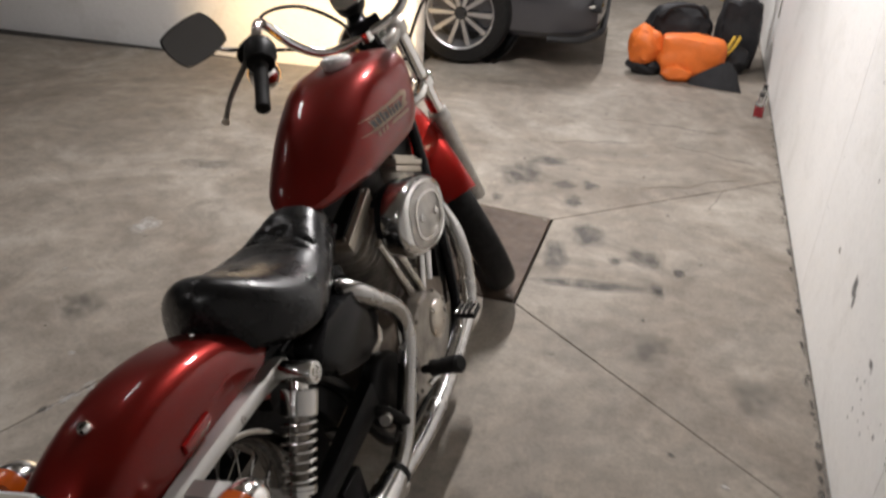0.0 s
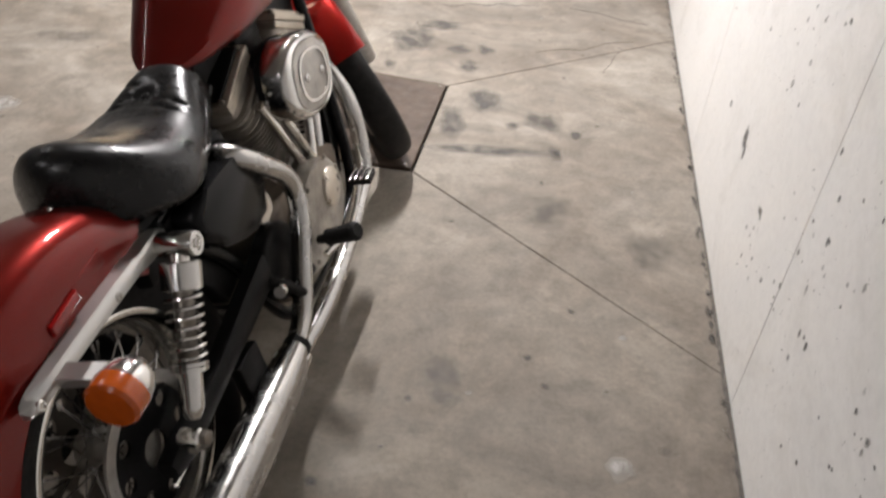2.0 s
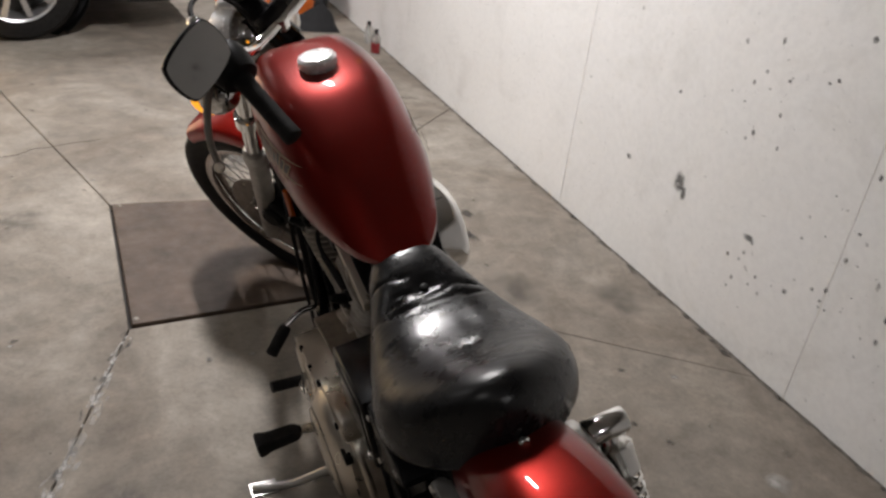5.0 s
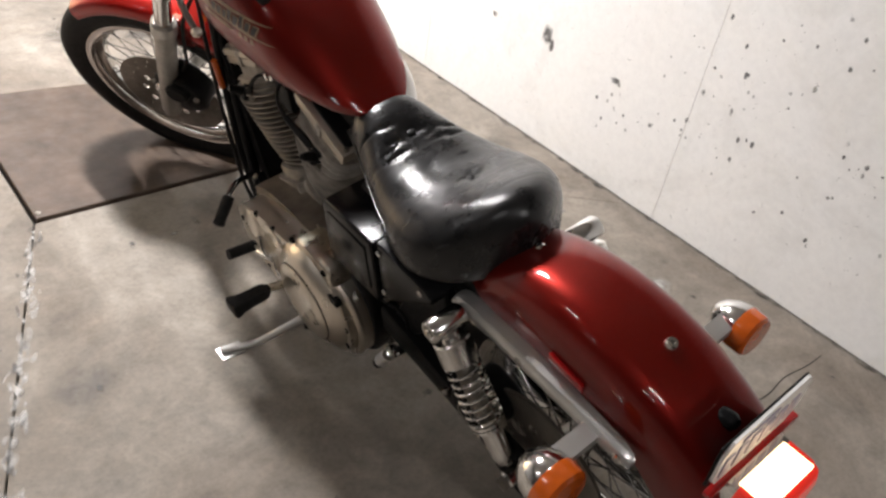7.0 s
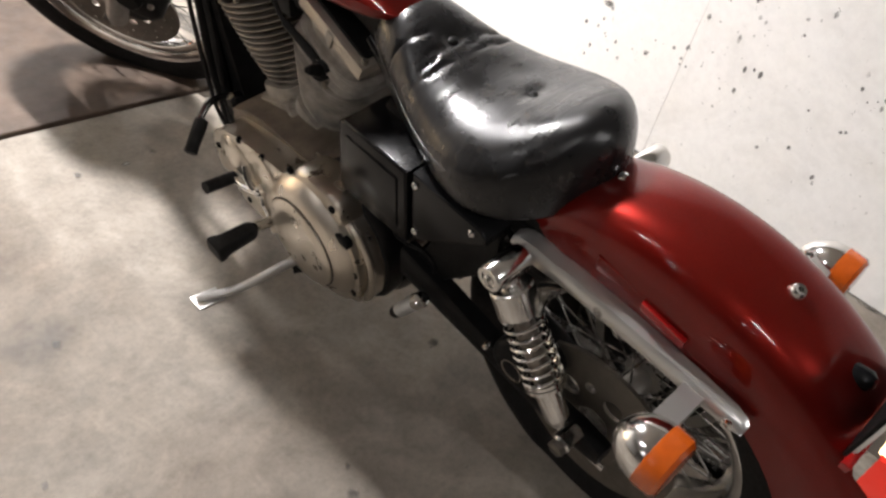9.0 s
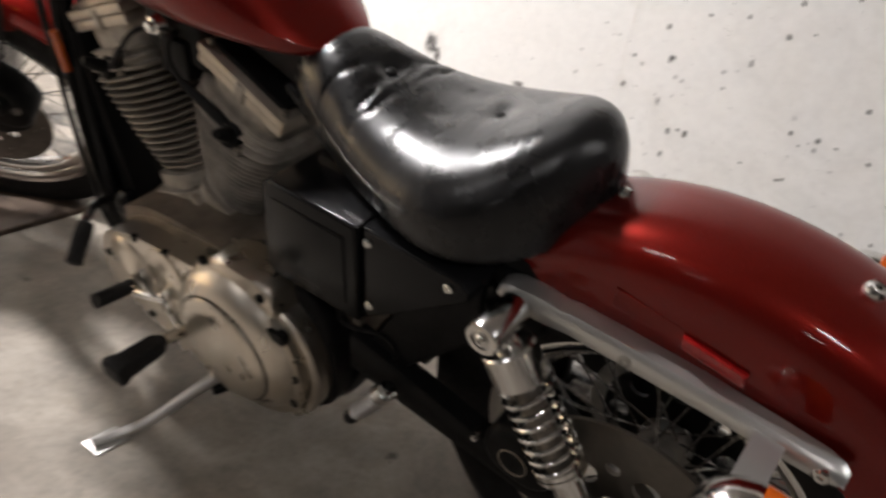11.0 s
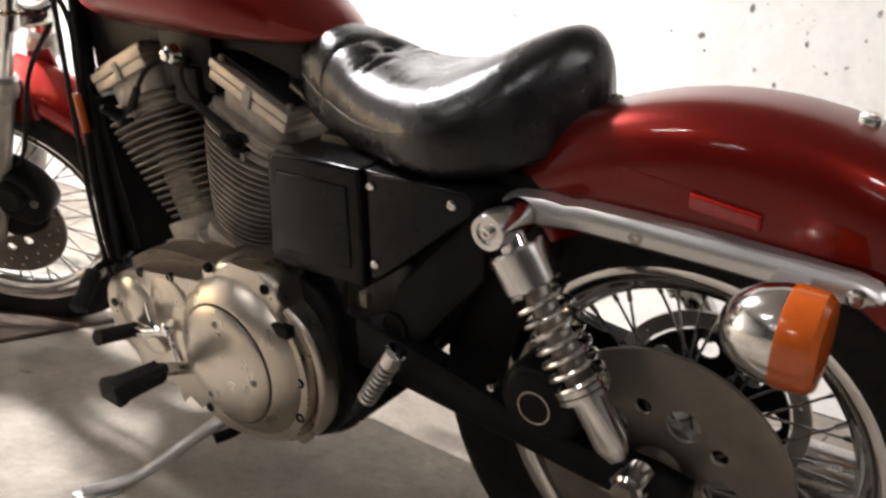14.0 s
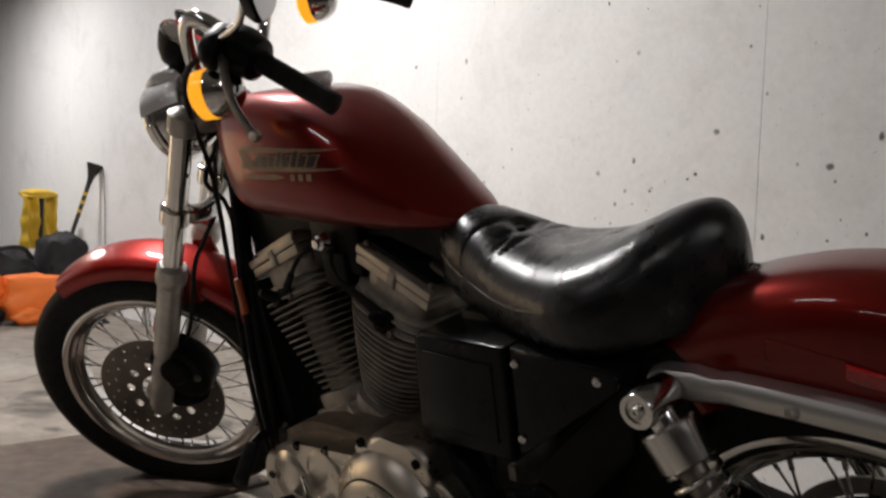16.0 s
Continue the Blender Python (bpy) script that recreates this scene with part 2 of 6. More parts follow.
def loft(sections, bm=None, caps=True, closed=True):
    bm = bm or bmesh.new()
    rings = [[bm.verts.new(Vector(p)) for p in s] for s in sections]
    ring_faces(bm, rings, closed, caps)
    return bm


def block(x0, x1, y0, y1, z0, z1, bevel=0.0, bm=None, seg=2):
    bm = bm or bmesh.new()
    g = bmesh.ops.create_cube(bm, size=1)
    vs = g["verts"]
    for v in vs:
        v.co = Vector(((x0 + x1) / 2 + v.co.x * (x1 - x0), (y0 + y1) / 2 + v.co.y * (y1 - y0), (z0 + z1) / 2 + v.co.z * (z1 - z0)))
    if bevel:
        es = list({e for v in vs for e in v.link_edges})
        bmesh.ops.bevel(bm, geom=es, offset=bevel, segments=seg, profile=0.5, affect="EDGES")
    return bm


def slab(outline, x0, x1, bevel=0.0, seg=3, bm=None):
    """An outline in (y, z) drawn out from x0 to x1, with rounded rims."""
    bm = bm or bmesh.new()
    lo = [bm.verts.new((x0, y, z)) for y, z in outline]
    hi = [bm.verts.new((x1, y, z)) for y, z in outline]
    f0, f1 = bm.faces.new(lo[::-1]), bm.faces.new(hi)
    n = len(outline)
    for i in range(n):
        bm.faces.new((lo[i], lo[(i + 1) % n], hi[(i + 1) % n], hi[i]))
    if bevel:
        bmesh.ops.bevel(bm, geom=list(set(f0.edges) | set(f1.edges)), offset=bevel, segments=seg, profile=0.5, affect="EDGES")
    return bm


def round_outline(pts, n=4):
    """A closed smooth outline through the (y, z) points."""
    p, out = [Vector(q) for q in pts], []
    m = len(p)
    for i in range(m):
        a, b, c, d = p[i - 1], p[i], p[(i + 1) % m], p[(i + 2) % m]
        for k in range(n):
            t = k / n
            v = 0.5 * ((2 * b) + (c - a) * t + (2 * a - 5 * b + 4 * c - d) * t * t + (3 * b - a - 3 * c + d) * t ** 3)
            out.append((v.x, v.y))
    return out


def moved(bm, m):
    bmesh.ops.transform(bm, matrix=m, verts=bm.verts)
    return bm


# ---- the garage ----
W = 1.13
SKEW = 0.095


def wall_x(y):
    """Where the face of the long wall stands at a place along it."""
    return W + SKEW * (y - 2.316)


def sheet(name, pts, z0, z1, material, parent, bevel=0.003):
    """A flat slab over a ground outline."""
    bm = bmesh.new()
    lo, hi = [bm.verts.new((x, y, z0)) for x, y in pts], [bm.verts.new((x, y, z1)) for x, y in pts]
    bm.faces.new(lo[::-1])
    top = bm.faces.new(hi)
    for i in range(len(pts)):
        j = (i + 1) % len(pts)
        bm.faces.new((lo[i], lo[j], hi[j], hi[i]))
    if bevel:
        bmesh.ops.bevel(bm, geom=list(top.edges), offset=bevel, segments=1, affect="EDGES")
    return part(name, bm, material, parent, smooth=False)


def shrunk(pts, d):
    """The outline (counter-clockwise) moved inwards by d."""
    out, n = [], len(pts)
    for i in range(n):
        p0, p1, p2 = Vector(pts[i - 1]), Vector(pts[i]), Vector(pts[(i + 1) % n])
        u, v = (p1 - p0).normalized(), (p2 - p1).normalized()
        nu, nv = Vector((-u.y, u.x)), Vector((-v.y, v.x))
        k = d / max(0.3, 1 + nu.dot(nv))
        q = p1 + (nu + nv) * k
        out.append((q.x, q.y))
    return out


floor = tagged(part("floor", block(-9, 2.6, -5.5, 11.5, -0.3, -0.02), JOINT), "stained grey concrete garage floor cut by joints", "floor", kind="structure")
NL, FL, FR, NR = (-0.582, 2.015), (-0.520, 2.797), (0.209, 2.669), (0.146, 1.974)
END_NL, END_FL, END_FR, END_NR = (-3.3, -3.9), (-0.895, 4.51), (1.4, 3.555), (1.19, 1.0)
FAR = 4.58
PANELS = [
    [NR, END_NR, (1.6, 1.0), (1.6, 3.555), END_FR, FR],
    [FR, END_FR, (1.6, 3.555), (1.6, FAR), (-0.89, FAR), END_FL, FL],
    [(-0.89, FAR), (1.6, FAR), (1.6, 10.6), (-0.8, 10.6)],
    [NL, FL, END_FL, (-2.86, 4.51), (-3.13, 1.6), (-2.0, -1.08)],
    [(-2.0, -1.08), (-3.13, 1.6), (-2.86, 4.51), (-8.0, 4.51), (-8.0, -4.5), (-3.6, -4.5), END_NL],
    [NL, (-2.0, -1.08), END_NL, (-3.6, -4.5), (1.6, -4.5), (1.6, 1.0), END_NR, NR],
]
for pts in PANELS:
    sheet("floor_slab", shrunk(pts, 0.0022), -0.03, 0.0, FLOOR, floor, 0.002)
plate = thing("access_cover", "brown rusty steel access cover let into the floor", "floor cover")
sheet("steel_plate", shrunk([NL, NR, FR, FL], 0.008), -0.025, 0.006, RUST, plate, 0.003)
for a, b in ((NL, (0.024, 0.032)), (FL, (0.03, -0.03)), (FR, (-0.03, -0.03)), (NR, (-0.03, 0.03))):
    part("rivet", lathe((a[0] + b[0], a[1] + b[1], 0.005), (0, 0, 1), [(0, 0.008), (0.003, 0.007), (0.004, 0.002)], 12), STEEL, plate)

SQUARE = Matrix.Rotation(-math.atan(SKEW), 4, "Z")
TURN = Matrix.Translation((W, 2.316, 0)) @ SQUARE @ Matrix.Translation((-W, -2.316, 0))
wall_east = tagged(part("wall_east", moved(block(W + 0.0012, W + 0.25, -5.0, 11.0, -0.1, CEIL), TURN), WALL), "white painted concrete wall with formwork joints and specks", "wall", kind="structure")
ys = [-4.9] + [2.316 + 1.258 * k for k in (-4, -3, -2, -1, 0, 2, 3, 4, 5, 6)] + [10.9]
for y0, y1 in zip(ys, ys[1:]):
    part("panel", moved(block(W, W + 0.03, y0 + 0.0009, y1 - 0.0009, -0.02, CEIL - 0.002, 0.001, seg=1), TURN), WALL, wall_east)
PART = Matrix.Translation((-0.86, 4.52, 0)) @ Matrix.Rotation(radians(-3.0), 4, "Z")
tagged(part("wall_partition", moved(block(-7.5, 0, 0, 0.2, -0.02, CEIL, 0.012), PART), WALL), "white painted concrete partition wall", "wall", kind="structure")
wall_north = tagged(part("wall_north", block(-8.2, 2.6, 10.5, 10.7, -0.1, CEIL), WALL), "white painted concrete back wall", "wall", kind="structure")
wall_west = tagged(part("wall_west", block(-8.2, -8.0, -4.7, 10.5, -0.1, CEIL), GREYWALL), "bare grey concrete side wall", "wall", kind="structure")
wall_south = tagged(part("wall_south", block(-8.0, 1.6, -4.7, -4.5, -0.1, CEIL), GREYWALL), "bare grey concrete end wall", "wall", kind="structure")
ceiling = tagged(part("ceiling", block(-8.2, 2.6, -4.7, 10.7, CEIL, CEIL + 0.2), CEILING), "plain dark grey concrete garage ceiling", "ceiling", kind="structure")


def batten(x, y, along):
    lamp = thing("ceiling_light", "fluorescent batten fixed under the ceiling", "lamp", pose(x, y, CEIL, 0, 0, 0 if along == "y" else 90), "ceiling battens")
    part("housing", block(-0.05, 0.05, -0.33, 0.33, -0.06, 0, 0.006), CEILING, lamp)
    for e in (-0.32, 0.32):
        part("end_cap", block(-0.04, 0.04, e - 0.012, e + 0.012, -0.098, -0.06, 0.003), CEILING, lamp)
    return lamp


for lx, ly, lw, la in LAMPS:
    batten(lx, ly, la)

# ---- the motorcycle ----
BIKE = pose(-0.0890, 0.6993, -0.0123, 1.62, -14.71, -5.02)
bike = thing("motorcycle", "dark red and chrome cruiser motorcycle leaning on its side stand", "motorcycle", BIKE)

# steering: turned to the left about the raked head
HEAD = Vector((0, 0.98, 0.85))
RAKE = radians(29)
AXIS = Vector((0, -math.sin(RAKE), math.cos(RAKE)))
FWD = Vector((0, math.cos(RAKE), math.sin(RAKE)))
STEER = Matrix.Translation(HEAD) @ Matrix.Rotation(radians(36.5), 4, AXIS) @ Matrix.Translation(-HEAD)
FORK = HEAD + FWD * 0.08 - AXIS * 0.657
FAXLE = HEAD + FWD * 0.0975 - AXIS * 0.687
RAXLE = Vector((0, -0.167, 0.314))


def wheel(name, label, c, tyre_r, tyre_w, rim_r, disc_x, m=Matrix.Identity(4), pulley=0.0):
    w = new(name)
    w.parent = bike
    w["label"] = label
    h, k = tyre_w / 2, tyre_r - rim_r
    prof = [(-h * 0.62, rim_r - 0.008), (-h * 0.85, rim_r + k * 0.2), (-h, rim_r + k * 0.48), (-h * 0.93, rim_r + k * 0.72), (-h * 0.7, tyre_r - k * 0.1), (-h * 0.35, tyre_r - k * 0.02), (0, tyre_r)]
    prof = prof + [(-a, b) for a, b in prof[-2::-1]]
    bm = lathe(c, (1, 0, 0), prof, 72, caps=False)
    bm = moved(bm, m)
    for v in bm.verts:
        low = (BIKE @ v.co).z
        if low < 0.001:
            v.co.z += 0.001 - low
    part("tyre", bm, RUBBER, w, "black rubber tyre")
    rp = [(-h * 0.6, rim_r - 0.019), (-h * 0.67, rim_r - 0.014), (-h * 0.72, rim_r - 0.006), (-h * 0.70, rim_r + 0.001), (-h * 0.62, rim_r + 0.003), (-h * 0.5, rim_r - 0.012), (-h * 0.34, rim_r - 0.026), (0, rim_r - 0.03)]
    rp = rp + [(-a, b) for a, b in rp[-2::-1]]
    rp = rp + [(h * 0.6, rim_r - 0.019), (h * 0.3, rim_r - 0.034), (0, rim_r - 0.037), (-h * 0.14, rim_r - 0.039), (-h * 0.28, rim_r - 0.034), (-h * 0.4, rim_r - 0.0235), (-h * 0.5, rim_r - 0.0245), (-h * 0.6, rim_r - 0.019)]
    part("rim", moved(lathe(c, (1, 0, 0), rp, 72, caps=False), m), RIM, w, "chrome rim")
    part("hub", moved(lathe(c, (1, 0, 0), [(-0.06, 0.024), (-0.055, 0.038), (-0.035, 0.036), (-0.03, 0.024), (0.03, 0.024), (0.035, 0.036), (0.055, 0.038), (0.06, 0.024)], 28), m), ALU, w, "alloy hub")
    for i in range(40):
        side = -1 if i % 2 else 1
        lean = 1 if (i // 2) % 2 else -1
        a = 2 * math.pi * i / 40
        b = a - lean * 0.75
        p = c + Vector((side * 0.036, 0.033 * math.cos(b), 0.033 * math.sin(b)))
        q = c + Vector((side * 0.006, (rim_r - 0.034) * math.cos(a), (rim_r - 0.034) * math.sin(a)))
        bm = rod(p, q, 0.0019, 5)
        d = (p - q).normalized()
        rod(q, q + d * 0.018, 0.0032, 5, bm)
        part("spoke", moved(bm, m), SPOKE, w)
    return w


def disc(name, parent, c, x, r, inner, m, material, holes, label):
    """A flat ring with real holes through it."""
    bm = bmesh.new()
    n = 144
    bmesh.ops.create_circle(bm, cap_ends=False, radius=r, segments=n)
    for hr, hs, count, turn in holes:
        for i in range(count):
            a = 2 * math.pi * (i + turn) / count
            bmesh.ops.create_circle(bm, cap_ends=False, radius=hs, segments=14, matrix=Matrix.Translation((hr * math.cos(a), hr * math.sin(a), 0)))
    bmesh.ops.create_circle(bm, cap_ends=False, radius=inner, segments=40)
    bmesh.ops.triangle_fill(bm, use_beauty=True, use_dissolve=False, edges=list(bm.edges))
    ret = bmesh.ops.extrude_face_region(bm, geom=list(bm.faces))
    for v in [e for e in ret["geom"] if isinstance(e, bmesh.types.BMVert)]:
        v.co.z += 0.006
    t = Matrix.Translation(c + Vector((x, 0, 0))) @ Matrix.Rotation(radians(90), 4, "Y")
    return part(name, moved(bm, m @ t), material, parent, label, smooth=False)


rear = wheel("rear_wheel", "rear wheel with chrome spokes and a black tyre", RAXLE, 0.334, 0.125, 0.227, -0.08)
disc("brake_disc", rear, RAXLE, -0.09, 0.150, 0.03, Matrix.Identity(4), STEEL, [(0.072, 0.0195, 5, 0.764), (0.08, 0.010, 5, 0.264)], "worn grey steel brake disc with round holes")
disc("belt_pulley", rear, RAXLE, 0.07, 0.127, 0.106, Matrix.Identity(4), ALU, [(0.116, 0.002, 3, 0.1)], "grey alloy belt pulley ring")
disc("pulley_web", rear, RAXLE, 0.066, 0.103, 0.03, Matrix.Identity(4), SATIN, [(0.08, 0.0145, 8, 0.91)], "black pulley web")
front = wheel("front_wheel", "spoked front wheel turned to one side", FAXLE, 0.337, 0.1, 0.257, -0.06, STEER)
disc("brake_disc", front, FAXLE, -0.048, 0.154, 0.052, STEER, STEEL, [(0.137, 0.0032, 20, 0.0), (0.116, 0.0032, 20, 0.5), (0.08, 0.011, 10, 0.0)], "worn drilled steel brake disc")


def fender(name, label, c, r, edge_r, half, a0, a1, m, n=40, cut=0):
    """A mudguard of even crown round a wheel; a0 to a1 are degrees from straight ahead, over the top."""
    secs = []
    for i in range(n + 1):
        g = a0 + (a1 - a0) * i / n
        er = edge_r + (0.04 * max(0, min(1, (cut - g) / 6)) if cut else 0)
        prof = [(-half * math.cos(radians(6 * k)) ** 0.6, er + (r - er) * math.sin(radians(6 * k)) ** 0.6) for k in range(15)] + [(0, r)]
        prof = prof + [(-a, b) for a, b in prof[-2::-1]]
        inner = [(x * 0.97, q - 0.003) for x, q in prof[::-1]]
        a = radians(g)
        secs.append([c + Vector((x, q * math.cos(a), q * math.sin(a))) for x, q in prof + inner])
    return part(name, moved(loft(secs), m), BRIGHTRED if "front" in name else RED, bike, label)


FCENTRE = Vector((0, -0.185, 0.322))
rear_fender = fender("rear_fender", "dark metallic red rear mudguard", FCENTRE, 0.406, 0.288, 0.092, 55, 190, Matrix.Identity(4))
front_fender = fender("front_fender", "bright red front mudguard", FORK, 0.354, 0.314, 0.066, 66, 160, STEER)

def eased(rows, n):
    """Rows of numbers run through by a smooth curve, n steps to each gap."""
    out = []
    for i in range(len(rows) - 1):
        p = [np.array(rows[max(0, min(len(rows) - 1, i + k))]) for k in (-1, 0, 1, 2)]
        for s in range(n):
            t = s / n
            out.append(0.5 * (2 * p[1] + (p[2] - p[0]) * t + (2 * p[0] - 5 * p[1] + 4 * p[2] - p[3]) * t * t + (3 * p[1] - p[0] - 3 * p[2] + p[3]) * t ** 3))
    return out + [np.array(rows[-1])]


# fuel tank: sections from front to back, each half width, top and bottom
TANK = [(0.890, 0.05, 0.912, 0.82), (0.885, 0.094, 0.934, 0.784), (0.868, 0.118, 0.945, 0.758), (0.83, 0.129, 0.950, 0.745), (0.76, 0.133, 0.951, 0.737), (0.69, 0.133, 0.947, 0.733), (0.62, 0.129, 0.934, 0.730),
        (0.55, 0.123, 0.902, 0.728), (0.50, 0.112, 0.870, 0.727), (0.45, 0.096, 0.832, 0.727), (0.405, 0.078, 0.793, 0.728), (0.375, 0.058, 0.769, 0.731), (0.355, 0.040, 0.752, 0.737)]


def crown(y):
    """How rounded the tank's shoulders are along it: boxy in front, round behind."""
    k = float(np.interp(y, [0.42, 0.66], [0.0, 1.0]))
    return 0.95 - 0.5 * k, 0.32 - 0.24 * k, 0.86 - 0.2 * k


def tank_section(y, half, top, bot, n=28):
    out, mid = [], (top + bot) / 2
    hz = (top - bot) / 2
    for k in range(n):
        a = 2 * math.pi * k / n
        cx, cz = math.cos(a), math.sin(a)
        ex = crown(y)[0] if cz > 0 else 0.42
        x = half * math.copysign(abs(cx) ** ex, cx)
        z = mid + hz * math.copysign(abs(cz) ** (crown(y)[2] if cz > 0 else 0.4), cz)
        x *= 1.0 - crown(y)[1] * max(0.0, (z - mid) / hz)
        out.append((x, y, z))
    return out


bm = loft([tank_section(*s) for s in eased(TANK, 4)])
for v in bm.verts:
    v.co.y -= 0.22 * max(0.0, 0.94 - v.co.z) * max(0.0, min(1.0, (v.co.y - 0.76) / 0.1))
tank = part("fuel_tank", bm, RED, bike, "dark metallic red teardrop fuel tank")

# seat: y, half width, crown, widest height, underside
SEAT = [(0.412, 0.010, 0.705, 0.690, 0.680), (0.409, 0.034, 0.725, 0.688, 0.658), (0.399, 0.053, 0.742, 0.685, 0.642), (0.378, 0.066, 0.752, 0.681, 0.628), (0.345, 0.078, 0.753, 0.676, 0.615), (0.305, 0.092, 0.741, 0.669, 0.607), (0.26, 0.110, 0.726, 0.662, 0.602),
        (0.20, 0.131, 0.721, 0.657, 0.600), (0.14, 0.150, 0.730, 0.656, 0.602), (0.09, 0.152, 0.748, 0.654, 0.609), (0.045, 0.134, 0.769, 0.653, 0.622), (0.01, 0.100, 0.778, 0.654, 0.636), (-0.013, 0.066, 0.769, 0.66, 0.644), (-0.027, 0.036, 0.751, 0.67, 0.652), (-0.034, 0.010, 0.722, 0.685, 0.672)]


def seat_section(y, half, crown, lip, low, n=88):
    out = []
    for k in range(n):
        a = 2 * math.pi * k / n
        c, s = math.cos(a), math.sin(a)
        if s >= 0:
            out.append((half * math.copysign(abs(c) ** float(np.interp(y, [0.03, 0.2], [0.9, 0.74])), c), y, lip + (crown - lip) * s ** 0.92))
        else:
            out.append((half * math.copysign(abs(c) ** 0.5, c), y, lip - (lip - low) * abs(s) ** 0.7))
    return out


bm = loft([seat_section(*r) for r in eased(SEAT, 16)])
random.seed(11)
FOLDS = [(random.uniform(0.235, 0.315), random.uniform(0.0025, 0.0045), random.uniform(-0.45, 0.1), random.uniform(0.0016, 0.0034), random.uniform(0.03, 0.085), random.choice((-1, 1))) for k in range(16)]
for v in bm.verts:
    x, y, z = v.co
    if z > 0.64:
        wave = 0.004 * noise.noise(Vector((x * 40, y * 25, 1)))
        for fy, fw, fs, fd, fx, sg in FOLDS:
            g = (y - fy + fs * (abs(x) - 0.04) + wave) / fw
            if x * sg > 0 and abs(g) < 3:
                d = fd * math.exp(-g * g) * math.exp(-(((abs(x) - fx) / 0.022) ** 2))
                v.co.z -= d
                v.co.x -= math.copysign(d * 0.7, x)
        v.co.z -= 0.0022 * math.exp(-(((y - 0.281 + 0.15 * abs(x) + wave) / 0.0055) ** 2)) * max(0.0, 1 - (x / 0.085) ** 2)
        if z < 0.70 and y > 0.15:
            d = 0.0009 * max(0.0, noise.noise(Vector((y * 130 + z * 20, z * 14, 2)))) * math.exp(-(((y - 0.27) / 0.07) ** 2)) * min(1.0, (z - 0.64) / 0.02)
            v.co.x -= math.copysign(d, x)
        for by, deep in ((0.286, 0.009), (0.122, 0.006)):
            v.co.z -= deep * math.exp(-((x / 0.016) ** 2 + ((y - by) / 0.014) ** 2))
        v.co.z -= 0.0018 * math.exp(-(((abs(x) - 0.018 - 0.15 * max(0, 0.27 - y)) / 0.003) ** 2)) * (1 if 0.15 < y < 0.275 else 0)
        v.co.z += 0.0007 * noise.noise(Vector((x * 22, y * 16, 3)))
def seat_half(y, z):
    """Half width of the seat at a place along it and a height."""
    ys = [r[0] for r in SEAT[::-1]]
    half, crown, lip, low = (np.interp(y, ys, [r[k] for r in SEAT[::-1]]) for k in (1, 2, 3, 4))
    if z > lip:
        s = min(0.99, (z - lip) / (crown - lip)) ** (1 / 0.92)
        return half * math.sqrt(1 - s * s) ** float(np.interp(y, [0.03, 0.2], [0.9, 0.74]))
    s = min(0.99, (lip - z) / (lip - low)) ** (1 / 0.7)
    return half * math.sqrt(1 - s * s) ** 0.5


seat = part("seat", bm, LEATHER, bike, "creased black leather solo seat")


def sub(name, bm, material, parent, label="", smooth=True):
    return part(name, bm, material, parent, label, smooth)


def bolt(p, axis, r, parent, material=CHROME, h=0.006, name="bolt"):
    return part(name, lathe(p, axis, [(0, r), (h * 0.6, r), (h, r * 0.7), (h * 0.95, r * 0.35), (h * 0.55, r * 0.3)], 10), material, parent)


# tank fittings
cap = part("filler_cap", lathe((0.0, 0.712, 0.941), (0, 0.02, 1), [(0, 0.03), (0.008, 0.033), (0.012, 0.036), (0.024, 0.036), (0.029, 0.032), (0.031, 0.02), (0.032, 0.0)], 32), PALE_CHROME, tank, "chrome filler cap")
GOLD = surface("faded_gold_print", (0.27, 0.18, 0.11), 0.45, vary=0.25, scale=60)
DARKPRINT = surface("dark_print", (0.03, 0.02, 0.02), 0.4, vary=0.2, scale=60)


def tank_half(y, z):
    """Half width of the tank at a place along it and a height."""
    ys, hs, ts, bs = zip(*TANK[::-1])
    half, top, bot = np.interp(y, ys, hs), np.interp(y, ys, ts), np.interp(y, ys, bs)
    mid, hz = (top + bot) / 2, (top - bot) / 2
    u = max(-0.999, min(0.999, (z - mid) / hz))
    if u > 0:
        sn = u ** (1 / crown(y)[2])
        return half * math.sqrt(max(0, 1 - sn * sn)) ** crown(y)[0] * (1 - crown(y)[1] * u)
    sn = abs(u) ** (1 / 0.4)
    return half * math.sqrt(max(0, 1 - sn * sn)) ** 0.42


def decal(side, outline, material, name, lift=0.0012):
    """A thin print that follows the tank's flank."""
    bm = bmesh.new()
    vs = [bm.verts.new((side * (tank_half(y, z) + lift), y, z)) for y, z in outline]
    f = bm.faces.new(vs)
    bmesh.ops.triangulate(bm, faces=[f])
    bmesh.ops.subdivide_edges(bm, edges=list(bm.edges), cuts=2, use_grid_fill=True)
    for v in bm.verts:
        v.co.x = side * (tank_half(v.co.y, v.co.z) + lift)
    return part(name, bm, material, tank)


def moved_print(pts):
    return [(y + 0.03, z + 0.024) for y, z in pts]


